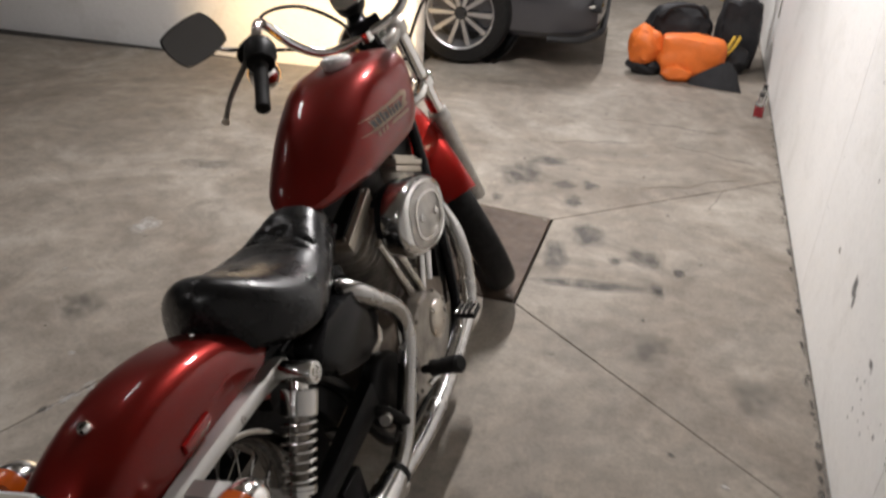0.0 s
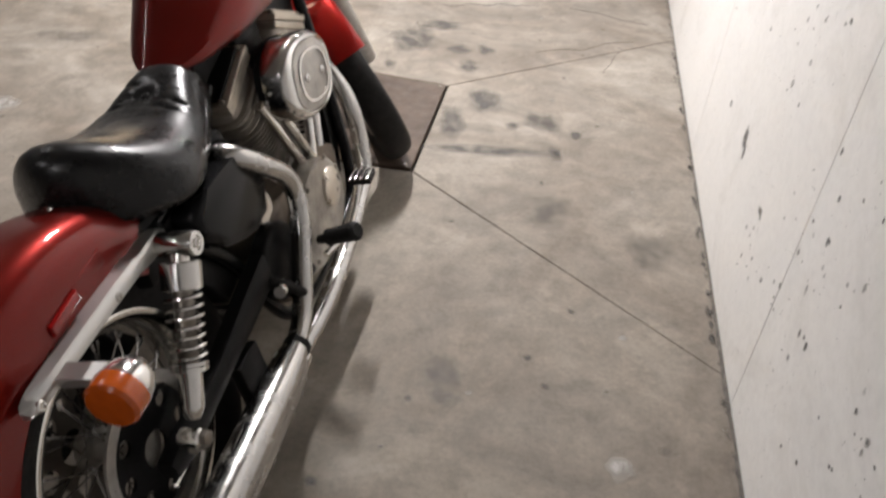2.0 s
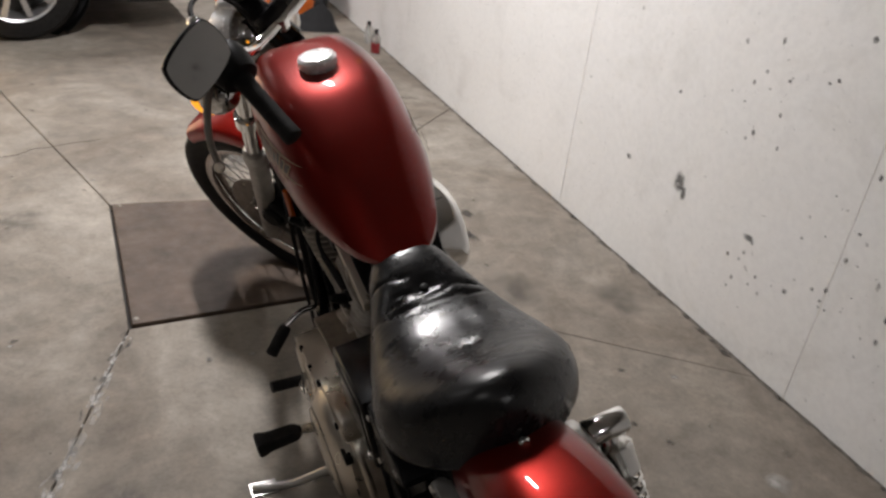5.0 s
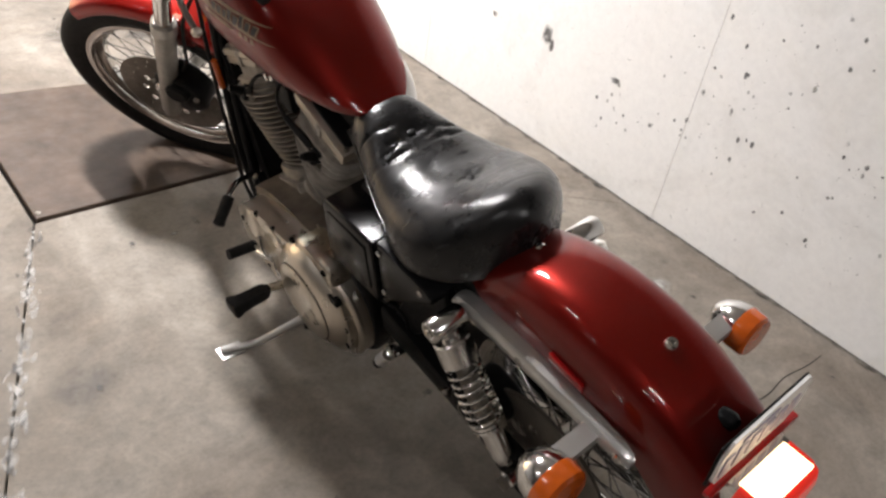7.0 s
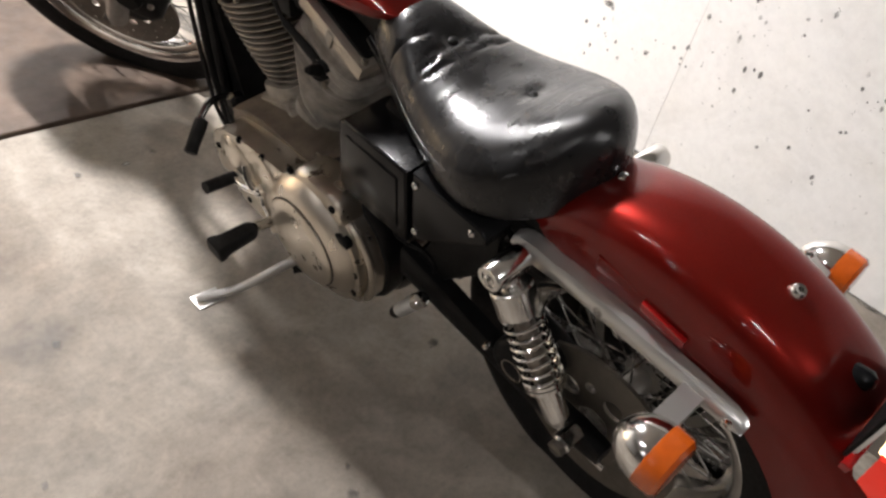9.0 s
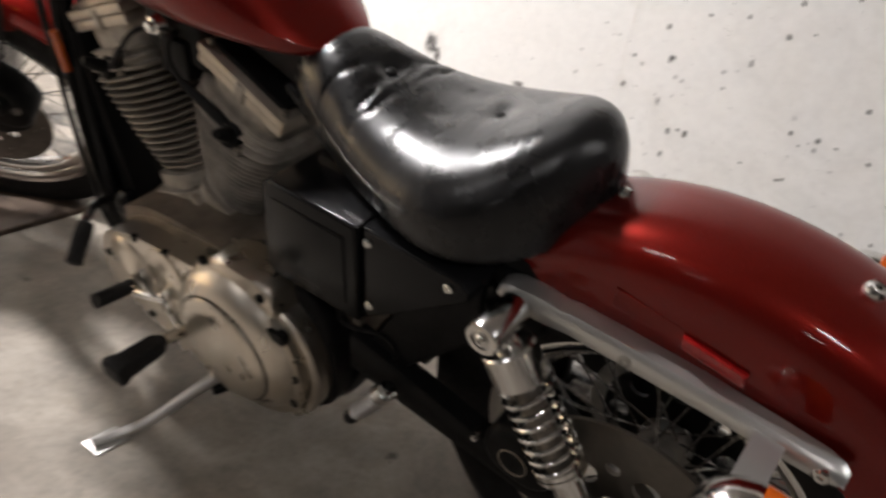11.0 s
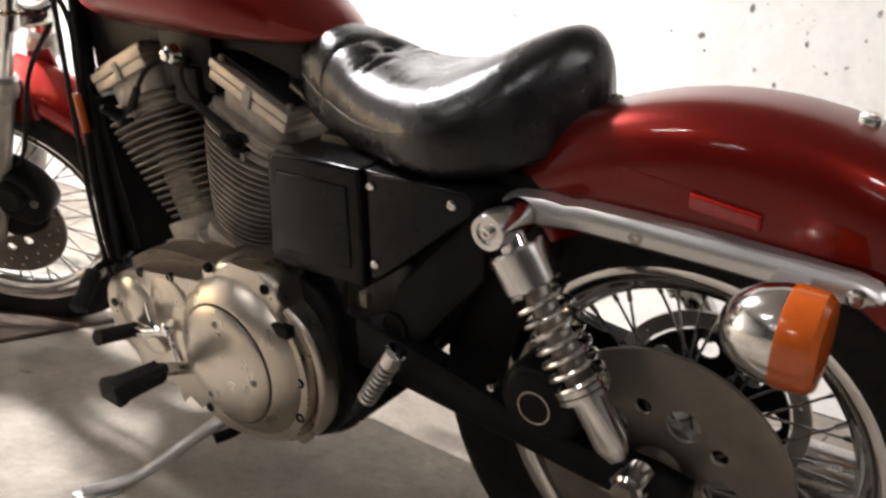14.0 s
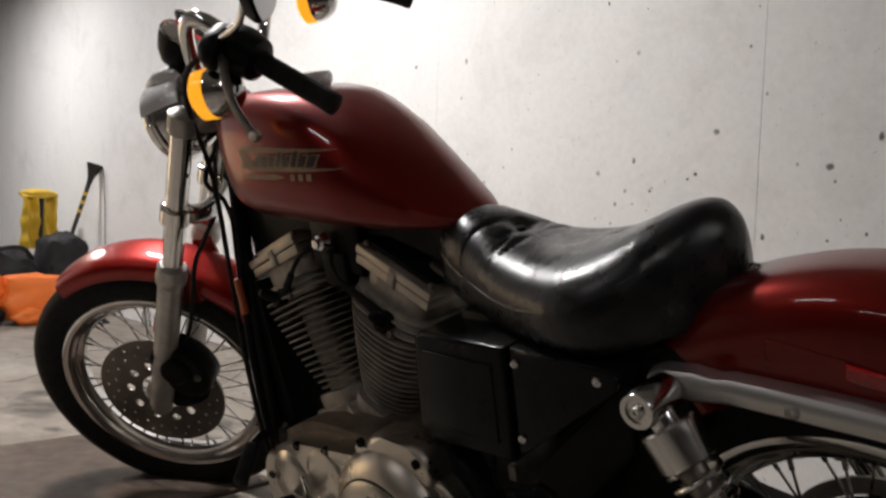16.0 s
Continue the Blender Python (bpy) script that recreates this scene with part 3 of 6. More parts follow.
for side in (-1, 1):
    decal(side, moved_print([(0.725, 0.812), (0.56, 0.806), (0.49, 0.803), (0.56, 0.800), (0.70, 0.801)]), GOLD, "emblem_bar")
    decal(side, moved_print([(0.705, 0.842), (0.56, 0.834), (0.50, 0.831), (0.56, 0.829), (0.72, 0.831)]), GOLD, "emblem_bar")
    decal(side, moved_print([(0.735, 0.835), (0.70, 0.845), (0.69, 0.838), (0.712, 0.829), (0.69, 0.815), (0.705, 0.803), (0.735, 0.805), (0.715, 0.812), (0.73, 0.825)]), GOLD, "emblem_curl", 0.0018)
    x = 0.688
    for w, h in ((0.016, 0.018), (0.016, 0.018), (0.013, 0.017), (0.012, 0.024), (0.017, 0.018), (0.012, 0.025), (0.014, 0.018), (0.016, 0.017)):
        decal(side, moved_print([(x + 0.0015, 0.8065), (x - w - 0.0005, 0.8065), (x - w - 0.0065, 0.8085 + h), (x - 0.0045, 0.8085 + h)]), GOLD, "emblem_mark", 0.0018)
        decal(side, moved_print([(x, 0.808), (x - w + 0.003, 0.808), (x - w - 0.003, 0.807 + h), (x - 0.006, 0.807 + h)]), DARKPRINT, "emblem_mark", 0.0026)
        x -= w + 0.0045
    for k in range(3):
        y = 0.60 - 0.019 * k
        decal(side, moved_print([(y, 0.786), (y - 0.011, 0.786), (y - 0.012, 0.797), (y - 0.001, 0.797)]), GOLD, "emblem_mark", 0.0016)
    decal(side, moved_print([(0.725, 0.788), (0.635, 0.7875), (0.612, 0.7915), (0.635, 0.7965), (0.725, 0.795)]), GOLD, "emblem_arrow", 0.0016)

# seat fittings
for y, z in ((0.286, 0.724), (0.122, 0.727)):
    part("button", lathe((0, y, z), (0, 0, 1), [(0, 0.008), (0.004, 0.0075), (0.006, 0.003)], 14), SATIN, seat, "seat button")
PIPE = eased([(0.40, 0.705), (0.37, 0.69), (0.325, 0.674), (0.265, 0.662), (0.2, 0.66), (0.13, 0.672), (0.095, 0.684), (0.065, 0.699), (0.04, 0.716)], 3)
for side in (-1, 1):
    part("piping", tube([(side * (seat_half(y, z) - 0.0004), y, z) for y, z in PIPE], 0.0022, 6), LEATHER, seat, "stitched seam cord")
bolt((0.0, -0.040, 0.700), (0, -1, 0.4), 0.008, bike, CHROME, 0.01, "seat_bolt")
part("seat_bracket", block(-0.02, 0.02, -0.06, -0.03, 0.69, 0.694, 0.001), SATIN, bike)

# rear fender fittings
bolt((0, -0.293, 0.711), (0, -0.27, 0.96), 0.011, rear_fender, CHROME, 0.012)
for side in (-1, 1):
    r = part("reflector", slab([(-0.168, 0.6315), (-0.236, 0.6225), (-0.236, 0.6385), (-0.168, 0.6475)], side * 0.089, side * 0.099, 0.003), REDLENS, rear_fender, "red side reflector")
    part("reflector_frame", slab([(-0.09, 0.634), (-0.236, 0.618), (-0.236, 0.644), (-0.09, 0.659)], side * 0.087, side * 0.0915, 0.002), RED, rear_fender)
    rows = []
    for y, zt, zl, xi in ((0.03, 0.603, 0.592, 0.1), (0.022, 0.607, 0.588, 0.094), (0.005, 0.609, 0.585, 0.087), (-0.02, 0.611, 0.583, 0.082), (-0.045, 0.609, 0.586, 0.083), (-0.06, 0.612, 0.588, 0.083), (-0.12, 0.611, 0.587, 0.088), (-0.2, 0.608, 0.585, 0.092), (-0.28, 0.604, 0.582, 0.095), (-0.325, 0.602, 0.581, 0.098), (-0.342, 0.598, 0.585, 0.101), (-0.348, 0.593, 0.589, 0.104)):
        rows.append([(side * x, y, z) for x, z in ((0.104, zl), (0.113, zl), (0.118, zl + 0.004), (0.1185, (zl + zt) / 2), (0.117, zt - 0.003), (0.112, zt + 0.003), (xi, zt + 0.006), (xi, zt + 0.002), (0.104, zt - 0.003))])
    st = part("fender_strut", loft(rows), STRUT, bike, "satin silver mudguard strut")
    bolt((side * 0.116, -0.127, 0.598), (side, 0, 0), 0.008, st, ALU, 0.004)
    bolt((side * 0.116, -0.328, 0.591), (side, 0, 0), 0.009, st, CHROME, 0.005)
    part("strut_stay", tube([(side * 0.09, 0.045, 0.60), (side * 0.1, 0.0, 0.597)], 0.012, 10), SATIN, bike)

# rear shocks
TOP, LOW = (0.003, 0.595), (-0.164, 0.336)
for side in (-1, 1):
    sh = new("rear_shock")
    sh.parent = bike
    sh["label"] = "chrome rear shock absorber with open spring"
    ax = 0.150 if side > 0 else -0.155
    a, b = Vector((ax, *TOP)), Vector((ax, *LOW))
    d = (b - a).normalized()
    ln = (b - a).length
    part("upper_eye", lathe(a - Vector((side * 0.034, 0, 0)), (side, 0, 0), [(0, 0.018), (0.004, 0.021), (0.062, 0.021), (0.066, 0.019), (0.066, 0.013), (0.063, 0.012)], 24), HAZED, sh)
    bolt(a + Vector((side * 0.029, 0, 0)), (side, 0, 0), 0.008, sh, HAZED, 0.006)
    part("cover_neck", lathe(a + d * 0.014, d, [(0, 0.015), (0.014, 0.016)], 24), HAZED, sh)
    part("spring_cover", lathe(a + d * 0.027, d, [(0, 0.015), (0, 0.0295), (0.0025, 0.032), (0.043, 0.032), (0.045, 0.03), (0.045, 0.026)], 32), SHOCKCAP, sh, "chrome spring cover")
    part("damper_body", lathe(a + d * 0.05, d, [(0, 0.0085), (0.02, 0.0155), (0.135, 0.016), (0.138, 0.012)], 24), STEEL, sh, "dark grey damper body")
    part("damper_tube", lathe(a + d * 0.187, d, [(0, 0.0125), (0.003, 0.02), (0.008, 0.02), (0.07, 0.0195), (0.078, 0.017), (0.089, 0.012)], 24), HAZED, sh, "chrome lower damper tube")
    u, v, w = frame_along(d)
    pts = [a + d * (0.074 + 0.117 * k / 112) + 0.0285 * (math.cos(k * 0.42) * u + math.sin(k * 0.42) * v) for k in range(113)]
    part("spring", tube(pts, 0.0032, 8, curve=1), HAZED, sh, "chrome coil spring")
    for k in (0.188, 0.196):
        part("spring_seat", lathe(a + d * k, d, [(-0.003, 0.024), (-0.003, 0.031), (0.003, 0.031), (0.003, 0.024)], 24), HAZED, sh)
    part("lower_eye", lathe(b - Vector((side * 0.026, 0, 0)), (side, 0, 0), [(0, 0.014), (0.003, 0.0165), (0.036, 0.0165), (0.04, 0.013)], 20), HAZED, sh)
    part("nut", lathe(b + Vector((side * 0.014, 0, 0)), (side, 0, 0), [(0, 0.014), (0.01, 0.014), (0.012, 0.010)], 6), STEEL, sh)

# brake hose behind the side cover
part("brake_hose", tube([(-0.12, 0.27, 0.44), (-0.12, 0.272, 0.392), (-0.12, 0.239, 0.395), (-0.12, 0.199, 0.412), (-0.12, 0.173, 0.4), (-0.12, 0.173, 0.34)], 0.0032, 8), SATIN, bike, "black brake hose")
part("hose_clip", block(-0.128, -0.116, 0.228, 0.242, 0.412, 0.434, 0.003), STEEL, bike)

# swing arm, frame and rear axle
for side in (-1, 1):
    part("swing_arm", loft([[(side * (0.118 + dx), y, z + dz) for dx, dz in ((-0.014, -h), (0.014, -h), (0.018, -h + 0.006), (0.018, h - 0.006), (0.014, h), (-0.014, h))] for y, z, h in ((0.24, 0.36, 0.035), (0.12, 0.345, 0.03), (0.0, 0.328, 0.022), (-0.10, 0.318, 0.021), (-0.17, 0.316, 0.023), (-0.215, 0.316, 0.016))]), SATIN, bike, "black steel swing arm")
    part("axle_nut", lathe((side * 0.134, -0.155, 0.316), (side, 0, 0), [(0, 0.022), (0.005, 0.022), (0.006, 0.015), (0.02, 0.015), (0.022, 0.01)], 6), STEEL, bike)
    part("axle_adjuster", tube([(side * 0.128, -0.16, 0.30), (side * 0.128, -0.225, 0.298)], 0.006, 8), CHROME, bike)
    # lower and upper frame rails
    part("frame_tube", tube([(side * 0.035, 0.955, 0.80), (side * 0.06, 0.925, 0.68), (side * 0.075, 0.905, 0.50), (side * 0.09, 0.875, 0.30), (side * 0.095, 0.835, 0.19), (side * 0.095, 0.74, 0.145), (side * 0.09, 0.45, 0.135), (side * 0.085, 0.33, 0.165), (side * 0.085, 0.26, 0.27), (side * 0.09, 0.19, 0.42), (side * 0.095, 0.04, 0.59)], 0.0155, 12), BLACK, bike, "black frame tube")
    part("rear_rail", tube([(side * 0.04, 0.42, 0.67), (side * 0.065, 0.28, 0.625), (side * 0.08, 0.1, 0.605), (side * 0.085, -0.02, 0.60)], 0.014, 10), BLACK, bike, "black rear frame rail")
part("backbone", tube([(0, 0.96, 0.82), (0, 0.6, 0.75), (0, 0.35, 0.68), (0, 0.1, 0.63)], 0.022, 12), BLACK, bike)
part("steering_head", rod(HEAD - AXIS * 0.07, HEAD + AXIS * 0.08, 0.031, 20), BLACK, bike)
# added filler: keeps the gap under the tank dark, hides the wall behind
part("tank_gap_filler", slab([(0.37, 0.742), (0.37, 0.66), (0.44, 0.69), (0.52, 0.715), (0.70, 0.715), (0.79, 0.69), (0.87, 0.665), (0.89, 0.62), (0.92, 0.62), (0.93, 0.76)], -0.045, 0.045, 0.006), SATIN, bike, "black filler added in the dark gap under the tank")
part("under_seat_tray", block(-0.09, 0.09, -0.02, 0.34, 0.52, 0.63, 0.015), SATIN, bike)
part("inner_guard", slab([(0.02, 0.60), (0.14, 0.58), (0.2, 0.44), (0.21, 0.36), (0.15, 0.35), (0.10, 0.44)], -0.085, 0.085, 0.01), SATIN, bike, "black inner mudguard")
part("frame_gusset", slab([(0.05, 0.6), (0.18, 0.46), (0.22, 0.38), (0.16, 0.37), (0.05, 0.5)], -0.118, -0.104, 0.004), SATIN, bike)

# rear brake caliper
cal = part("rear_caliper", slab(round_outline([(-0.01, 0.425), (-0.055, 0.43), (-0.09, 0.41), (-0.095, 0.37), (-0.07, 0.345), (-0.02, 0.35), (0.005, 0.38)], 3), -0.155, -0.06, 0.012), SATIN, bike, "black rear brake caliper")
part("caliper_ring", lathe((-0.1555, -0.043, 0.384), (-1, 0, 0), [(0, 0.019), (0.0015, 0.019), (0.0015, 0.0205), (0, 0.0205)], 32, caps=False), POLISHED, cal)
bolt((-0.15, 0.01, 0.394), (-1, 0, 0), 0.006, cal, CHROME, 0.014)

# left side covers
front_box = part("battery_cover", slab([(0.204, 0.462), (0.36, 0.455), (0.372, 0.47), (0.362, 0.606), (0.35, 0.616), (0.204, 0.618)], -0.158, -0.06, 0.006), BLACK, bike, "black battery cover")
part("cover_panel", slab([(0.222, 0.486), (0.352, 0.48), (0.344, 0.592), (0.222, 0.594)], -0.161, -0.156, 0.003), BLACK, front_box)
rear_cover = part("side_cover", slab([(0.2, 0.616), (0.06, 0.616), (0.046, 0.606), (0.048, 0.59), (0.15, 0.508), (0.2, 0.466)], -0.15, -0.06, 0.005), BLACK, bike, "black triangular side cover")
for y, z in ((0.191, 0.598), (0.073, 0.599), (0.19, 0.497)):
    bolt((-0.149, y, z), (-1, 0, 0), 0.0062, rear_cover, CHROME, 0.005)
# oil tank on the right
part("oil_tank", slab(round_outline([(0.10, 0.60), (0.25, 0.605), (0.32, 0.58), (0.325, 0.47), (0.28, 0.445), (0.16, 0.48), (0.09, 0.53)], 3), 0.05, 0.142, 0.02), BLACK, bike, "black oil tank")

# engine
CRANK = Vector((0, 0.645, 0.268))
engine = new("engine")
engine.parent = bike
engine["label"] = "grimy alloy air-cooled twin engine"
part("crankcase", slab(round_outline([(0.785, 0.32), (0.745, 0.36), (0.66, 0.392), (0.5, 0.4), (0.38, 0.405), (0.3, 0.35), (0.31, 0.22), (0.4, 0.165), (0.55, 0.155), (0.68, 0.18), (0.74, 0.24)], 3), -0.135, 0.105, 0.02), OILY, engine, "oil-stained cast crankcase")
primary = part("primary_cover", slab(round_outline([(0.768, 0.296), (0.752, 0.328), (0.722, 0.352), (0.66, 0.374), (0.59, 0.386), (0.51, 0.398), (0.43, 0.41), (0.36, 0.402), (0.318, 0.375), (0.296, 0.332), (0.292, 0.28), (0.308, 0.226), (0.35, 0.185), (0.40, 0.163), (0.46, 0.153), (0.53, 0.155), (0.585, 0.178), (0.66, 0.182), (0.735, 0.2), (0.764, 0.25)], 4), -0.188, -0.11, 0.026, 5), POLISHED, engine, "dulled polished primary cover")
part("cover_hump", slab(round_outline([(0.505, 0.385), (0.485, 0.412), (0.457, 0.444), (0.40, 0.448), (0.352, 0.446), (0.338, 0.42), (0.345, 0.385), (0.45, 0.37)], 2), -0.186, -0.12, 0.012, 4), POLISHED, primary)
part("cover_flange", tube([(-0.168, 0.345, 0.398), (-0.166, 0.308, 0.368), (-0.165, 0.288, 0.325), (-0.165, 0.284, 0.275), (-0.165, 0.298, 0.222), (-0.165, 0.335, 0.178)], 0.0085, 12), POLISHED, primary)
part("cover_base", slab(round_outline([(0.47, 0.41), (0.40, 0.415), (0.345, 0.405), (0.303, 0.372), (0.282, 0.325), (0.278, 0.275), (0.292, 0.22), (0.333, 0.175), (0.42, 0.15), (0.5, 0.16)], 3), -0.166, -0.125, 0.006), POLISHED, primary)
part("cover_slot", block(-0.196, -0.18, 0.312, 0.345, 0.367, 0.385, 0.003), SATIN, primary)
part("inner_primary", slab(round_outline([(0.47, 0.40), (0.42, 0.44), (0.36, 0.445), (0.29, 0.39), (0.268, 0.30), (0.29, 0.2), (0.36, 0.155), (0.45, 0.155), (0.5, 0.22)], 3), -0.14, -0.09, 0.012), SATIN, engine, "black inner primary case")
part("clutch_dome", lathe((-0.182, 0.428, 0.298), (-1, 0, 0), [(0, 0.128), (0.008, 0.124), (0.018, 0.116), (0.026, 0.106), (0.030, 0.097), (0.031, 0.095)], 64), POLISHED, primary)
derby = part("derby_cover", lathe((-0.210, 0.428, 0.298), (-1, 0, 0), [(0, 0.0915), (0.006, 0.0915), (0.010, 0.087), (0.0135, 0.065), (0.015, 0.03), (0.0152, 0.0)], 64), POLISHED, primary, "round derby cover")
part("gasket_line", lathe((-0.2105, 0.428, 0.298), (-1, 0, 0), [(0, 0.0942), (0.003, 0.0942), (0.003, 0.0918), (0, 0.0918)], 64, caps=False), SATIN, primary)
for a in (88, 181, 300):
    bolt((-0.222, 0.428 + 0.068 * math.cos(radians(a)), 0.298 + 0.068 * math.sin(radians(a))), (-1, 0, 0), 0.0055, derby, STEEL, 0.003, "screw")
for y, z in ((0.655, 0.372), (0.575, 0.385), (0.478, 0.428), (0.358, 0.428), (0.304, 0.30), (0.31, 0.24), (0.52, 0.172), (0.66, 0.2), (0.75, 0.29)):
    part("screw", lathe((-0.183, y, z), (-1, 0, 0), [(0, 0.0075), (0.007, 0.0075), (0.008, 0.006), (0.004, 0.004)], 12), SATIN, primary, "dark socket screw")
part("inspection_cover", lathe((-0.186, 0.585, 0.338), (-1, 0, 0), [(0, 0.046), (0.005, 0.045), (0.007, 0.04), (0.009, 0.03), (0.009, 0.0)], 40), POLISHED, primary)
part("cover_bulge", lathe((-0.18, 0.685, 0.30), (-1, 0, 0), [(0, 0.058), (0.010, 0.052), (0.017, 0.035), (0.019, 0.0)], 40), POLISHED, primary)
part("shifter_boss", slab(round_outline([(0.62, 0.27), (0.60, 0.25), (0.645, 0.235), (0.69, 0.26), (0.67, 0.285)], 3), -0.2, -0.185, 0.004), POLISHED, primary)


def cylinder(name, tilt, label):
    """One finned cylinder with its head and rocker cover, leaning by tilt degrees."""
    d = Vector((0, math.sin(radians(tilt)), math.cos(radians(tilt))))
    s = Vector((0, d.z, -d.y))
    cy = new(name)
    cy.parent = engine
    cy["label"] = label

    def plate(h, half_x, half_s, thick, material, nm, ex=0.5):
        o = CRANK + d * h
        out = []
        for k in range(28):
            a = 2 * math.pi * k / 28
            cx, cs = math.cos(a), math.sin(a)
            out.append((half_x * math.copysign(abs(cx) ** ex, cx), half_s * math.copysign(abs(cs) ** ex, cs)))
        bm = loft([[o + d * dz + Vector((x * q, 0, 0)) + s * (y * q) for x, y in out] for dz, q in ((-thick / 2, 0.985), (-thick / 4, 1.0), (thick / 4, 1.0), (thick / 2, 0.985))])
        return part(nm, bm, material, cy)

    plate(0.25, 0.05, 0.048, 0.23, DIRTY, "barrel")
    plate(0.14, 0.074, 0.058, 0.026, DIRTY, "cylinder_base")
    plate(0.118, 0.088, 0.07, 0.02, DIRTY, "base_flange")
    for k in range(15):
        g = 0.6 + 0.4 * (k / 14) ** 0.75
        plate(0.152 + 0.0125 * k, 0.103 * g, 0.101 * g, 0.0034, SOOTY, "fin", 0.8)
    plate(0.352, 0.082, 0.078, 0.036, DIRTY, "head")
    for k in range(3):
        plate(0.342 + 0.0125 * k, 0.096 - 0.006 * k, 0.09, 0.0034, DIRTY, "head_fin")
    plate(0.388, 0.07, 0.076, 0.036, DIRTY, "rocker_base")
    m = Matrix(((1, 0, 0), (0, s.y, d.y), (0, s.z, d.z))).to_4x4()
    o = CRANK + d * 0.402
    for z0, z1, hx, hs in ((0.0, 0.0165, 0.078, 0.082), (0.018, 0.033, 0.08, 0.084), (0.033, 0.043, 0.066, 0.072)):
        bm = block(-hx, hx, -hs, hs, z0, z1, 0.003)
        # rear top layer is black, standing in for the dark under the tank
        part("rocker_cover", moved(bm, Matrix.Translation(o) @ m), SATIN if z0 > 0.03 and tilt < 0 else CREAM, cy, "dull polished rocker cover")
    part("rocker_notch", moved(block(-0.083, -0.06, -0.012, 0.006, -0.002, 0.031, 0.004), Matrix.Translation(o) @ m), DIRTY, cy)
    for x in (-0.066, 0.066):
        for q in (-0.073, 0.073):
            bolt(o + Vector((x, 0, 0)) + s * q + d * 0.033, d, 0.006, cy, STEEL, 0.008)
    # spark plug boss and head bolts on the open side
    pb = CRANK + d * 0.345 + Vector((-0.088, 0, 0)) + s * (0.012 if tilt > 0 else -0.012)
    part("plug_boss", lathe(pb, Vector((-1, 0, 0)) * 0.7 + d * 0.5, [(-0.01, 0.019), (0.006, 0.018), (0.009, 0.011), (0.03, 0.009), (0.04, 0.006)], 16), SATIN, cy, "dark spark plug in its recess")
    bolt(CRANK + d * 0.338 + Vector((-0.092, 0, 0)) - s * 0.035, (-1, 0, 0.3), 0.007, cy, STEEL, 0.008)
    # pushrod tubes on the right
    for q in (-0.02, 0.022):
        p0 = Vector((0.102, 0.645 + q * 1.2 + 0.07 * math.sin(radians(tilt)), 0.38))
        p1 = CRANK + d * 0.36 + s * q + Vector((0.1, 0, 0))
        part("pushrod_tube", rod(p0, p1, 0.0115, 14), CHROME, cy, "chrome pushrod tube")
    return cy


cylinder("rear_cylinder", -22.5, "finned rear cylinder")
cylinder("front_cylinder", 22.5, "finned front cylinder")
part("gear_cover", slab(round_outline([(0.70, 0.30), (0.66, 0.37), (0.57, 0.40), (0.48, 0.38), (0.42, 0.33), (0.36, 0.28), (0.40, 0.21), (0.5, 0.19), (0.62, 0.19), (0.69, 0.24)], 3), 0.09, 0.135, 0.012), DIRTY, engine, "cast alloy gear cover")
part("cam_boss", lathe((0.133, 0.62, 0.31), (1, 0, 0), [(0, 0.05), (0.008, 0.048), (0.012, 0.04), (0.012, 0)], 36), POLISHED, engine)
part("sprocket_cover", slab(round_outline([(0.42, 0.33), (0.36, 0.39), (0.28, 0.38), (0.25, 0.31), (0.28, 0.24), (0.37, 0.23)], 3), 0.08, 0.12, 0.012), SATIN, engine, "black sprocket cover")
for y, z in ((0.68, 0.33), (0.63, 0.385), (0.5, 0.375), (0.44, 0.22), (0.58, 0.205)):
    bolt((0.134, y, z), (1, 0, 0), 0.006, engine, STEEL, 0.006, "screw")
part("carburettor", lathe((0.03, 0.60, 0.60), (1, 0, 0), [(0, 0.028), (0.03, 0.03), (0.034, 0.04), (0.07, 0.04), (0.072, 0.03)], 20), DIRTY, engine)
part("coil", block(-0.065, 0.05, 0.57, 0.70, 0.64, 0.74, 0.01), SATIN, engine, "black ignition coil box")
part("key_switch", lathe((-0.075, 0.645, 0.697), (-1, 0, 0), [(0, 0.017), (0.012, 0.013), (0.015, 0.008), (0.02, 0.008), (0.021, 0.0)], 20), CHROME, engine)
part("horn_bracket", block(-0.075, -0.045, 0.60, 0.66, 0.62, 0.68, 0.006), SATIN, engine)
part("manifold", rod((0.0, 0.5, 0.6), (0.0, 0.7, 0.6), 0.026, 16), SATIN, engine)
for y, z, yy, zz in ((0.72, 0.63, 0.79, 0.575), (0.58, 0.63, 0.505, 0.585)):
    part("spark_lead", tube([(-0.03, 0.645, 0.69), (-0.09, (y + 0.645) / 2, 0.68), (-0.1, y, z + 0.01), (-0.085, yy, zz)], 0.004, 8), RUBBER, engine)
    part("plug_cap", tube([(-0.1, y, z + 0.01), (-0.082, yy, zz)], [0.006, 0.009], 10), RUBBER, engine)
part("starter_motor", rod((-0.02, 0.36, 0.42), (0.1, 0.36, 0.42), 0.038, 20), CHROME, engine)

# air cleaner
air = new("air_cleaner")
air.parent = bike
air["label"] = "oval chrome air cleaner"


def oval(y, z, ry, rz, turn=0.0, n=40):
    c, s = math.cos(turn), math.sin(turn)
    pts = []
    for k in range(n):
        a = 2 * math.pi * k / n
        u = ry * math.copysign(abs(math.cos(a)) ** 0.8, math.cos(a))
        v = rz * math.copysign(abs(math.sin(a)) ** 0.8, math.sin(a))
        pts.append((y + u * c - v * s, z + u * s + v * c))
    return pts


AY, AZ, AT = 0.630, 0.592, radians(-12)


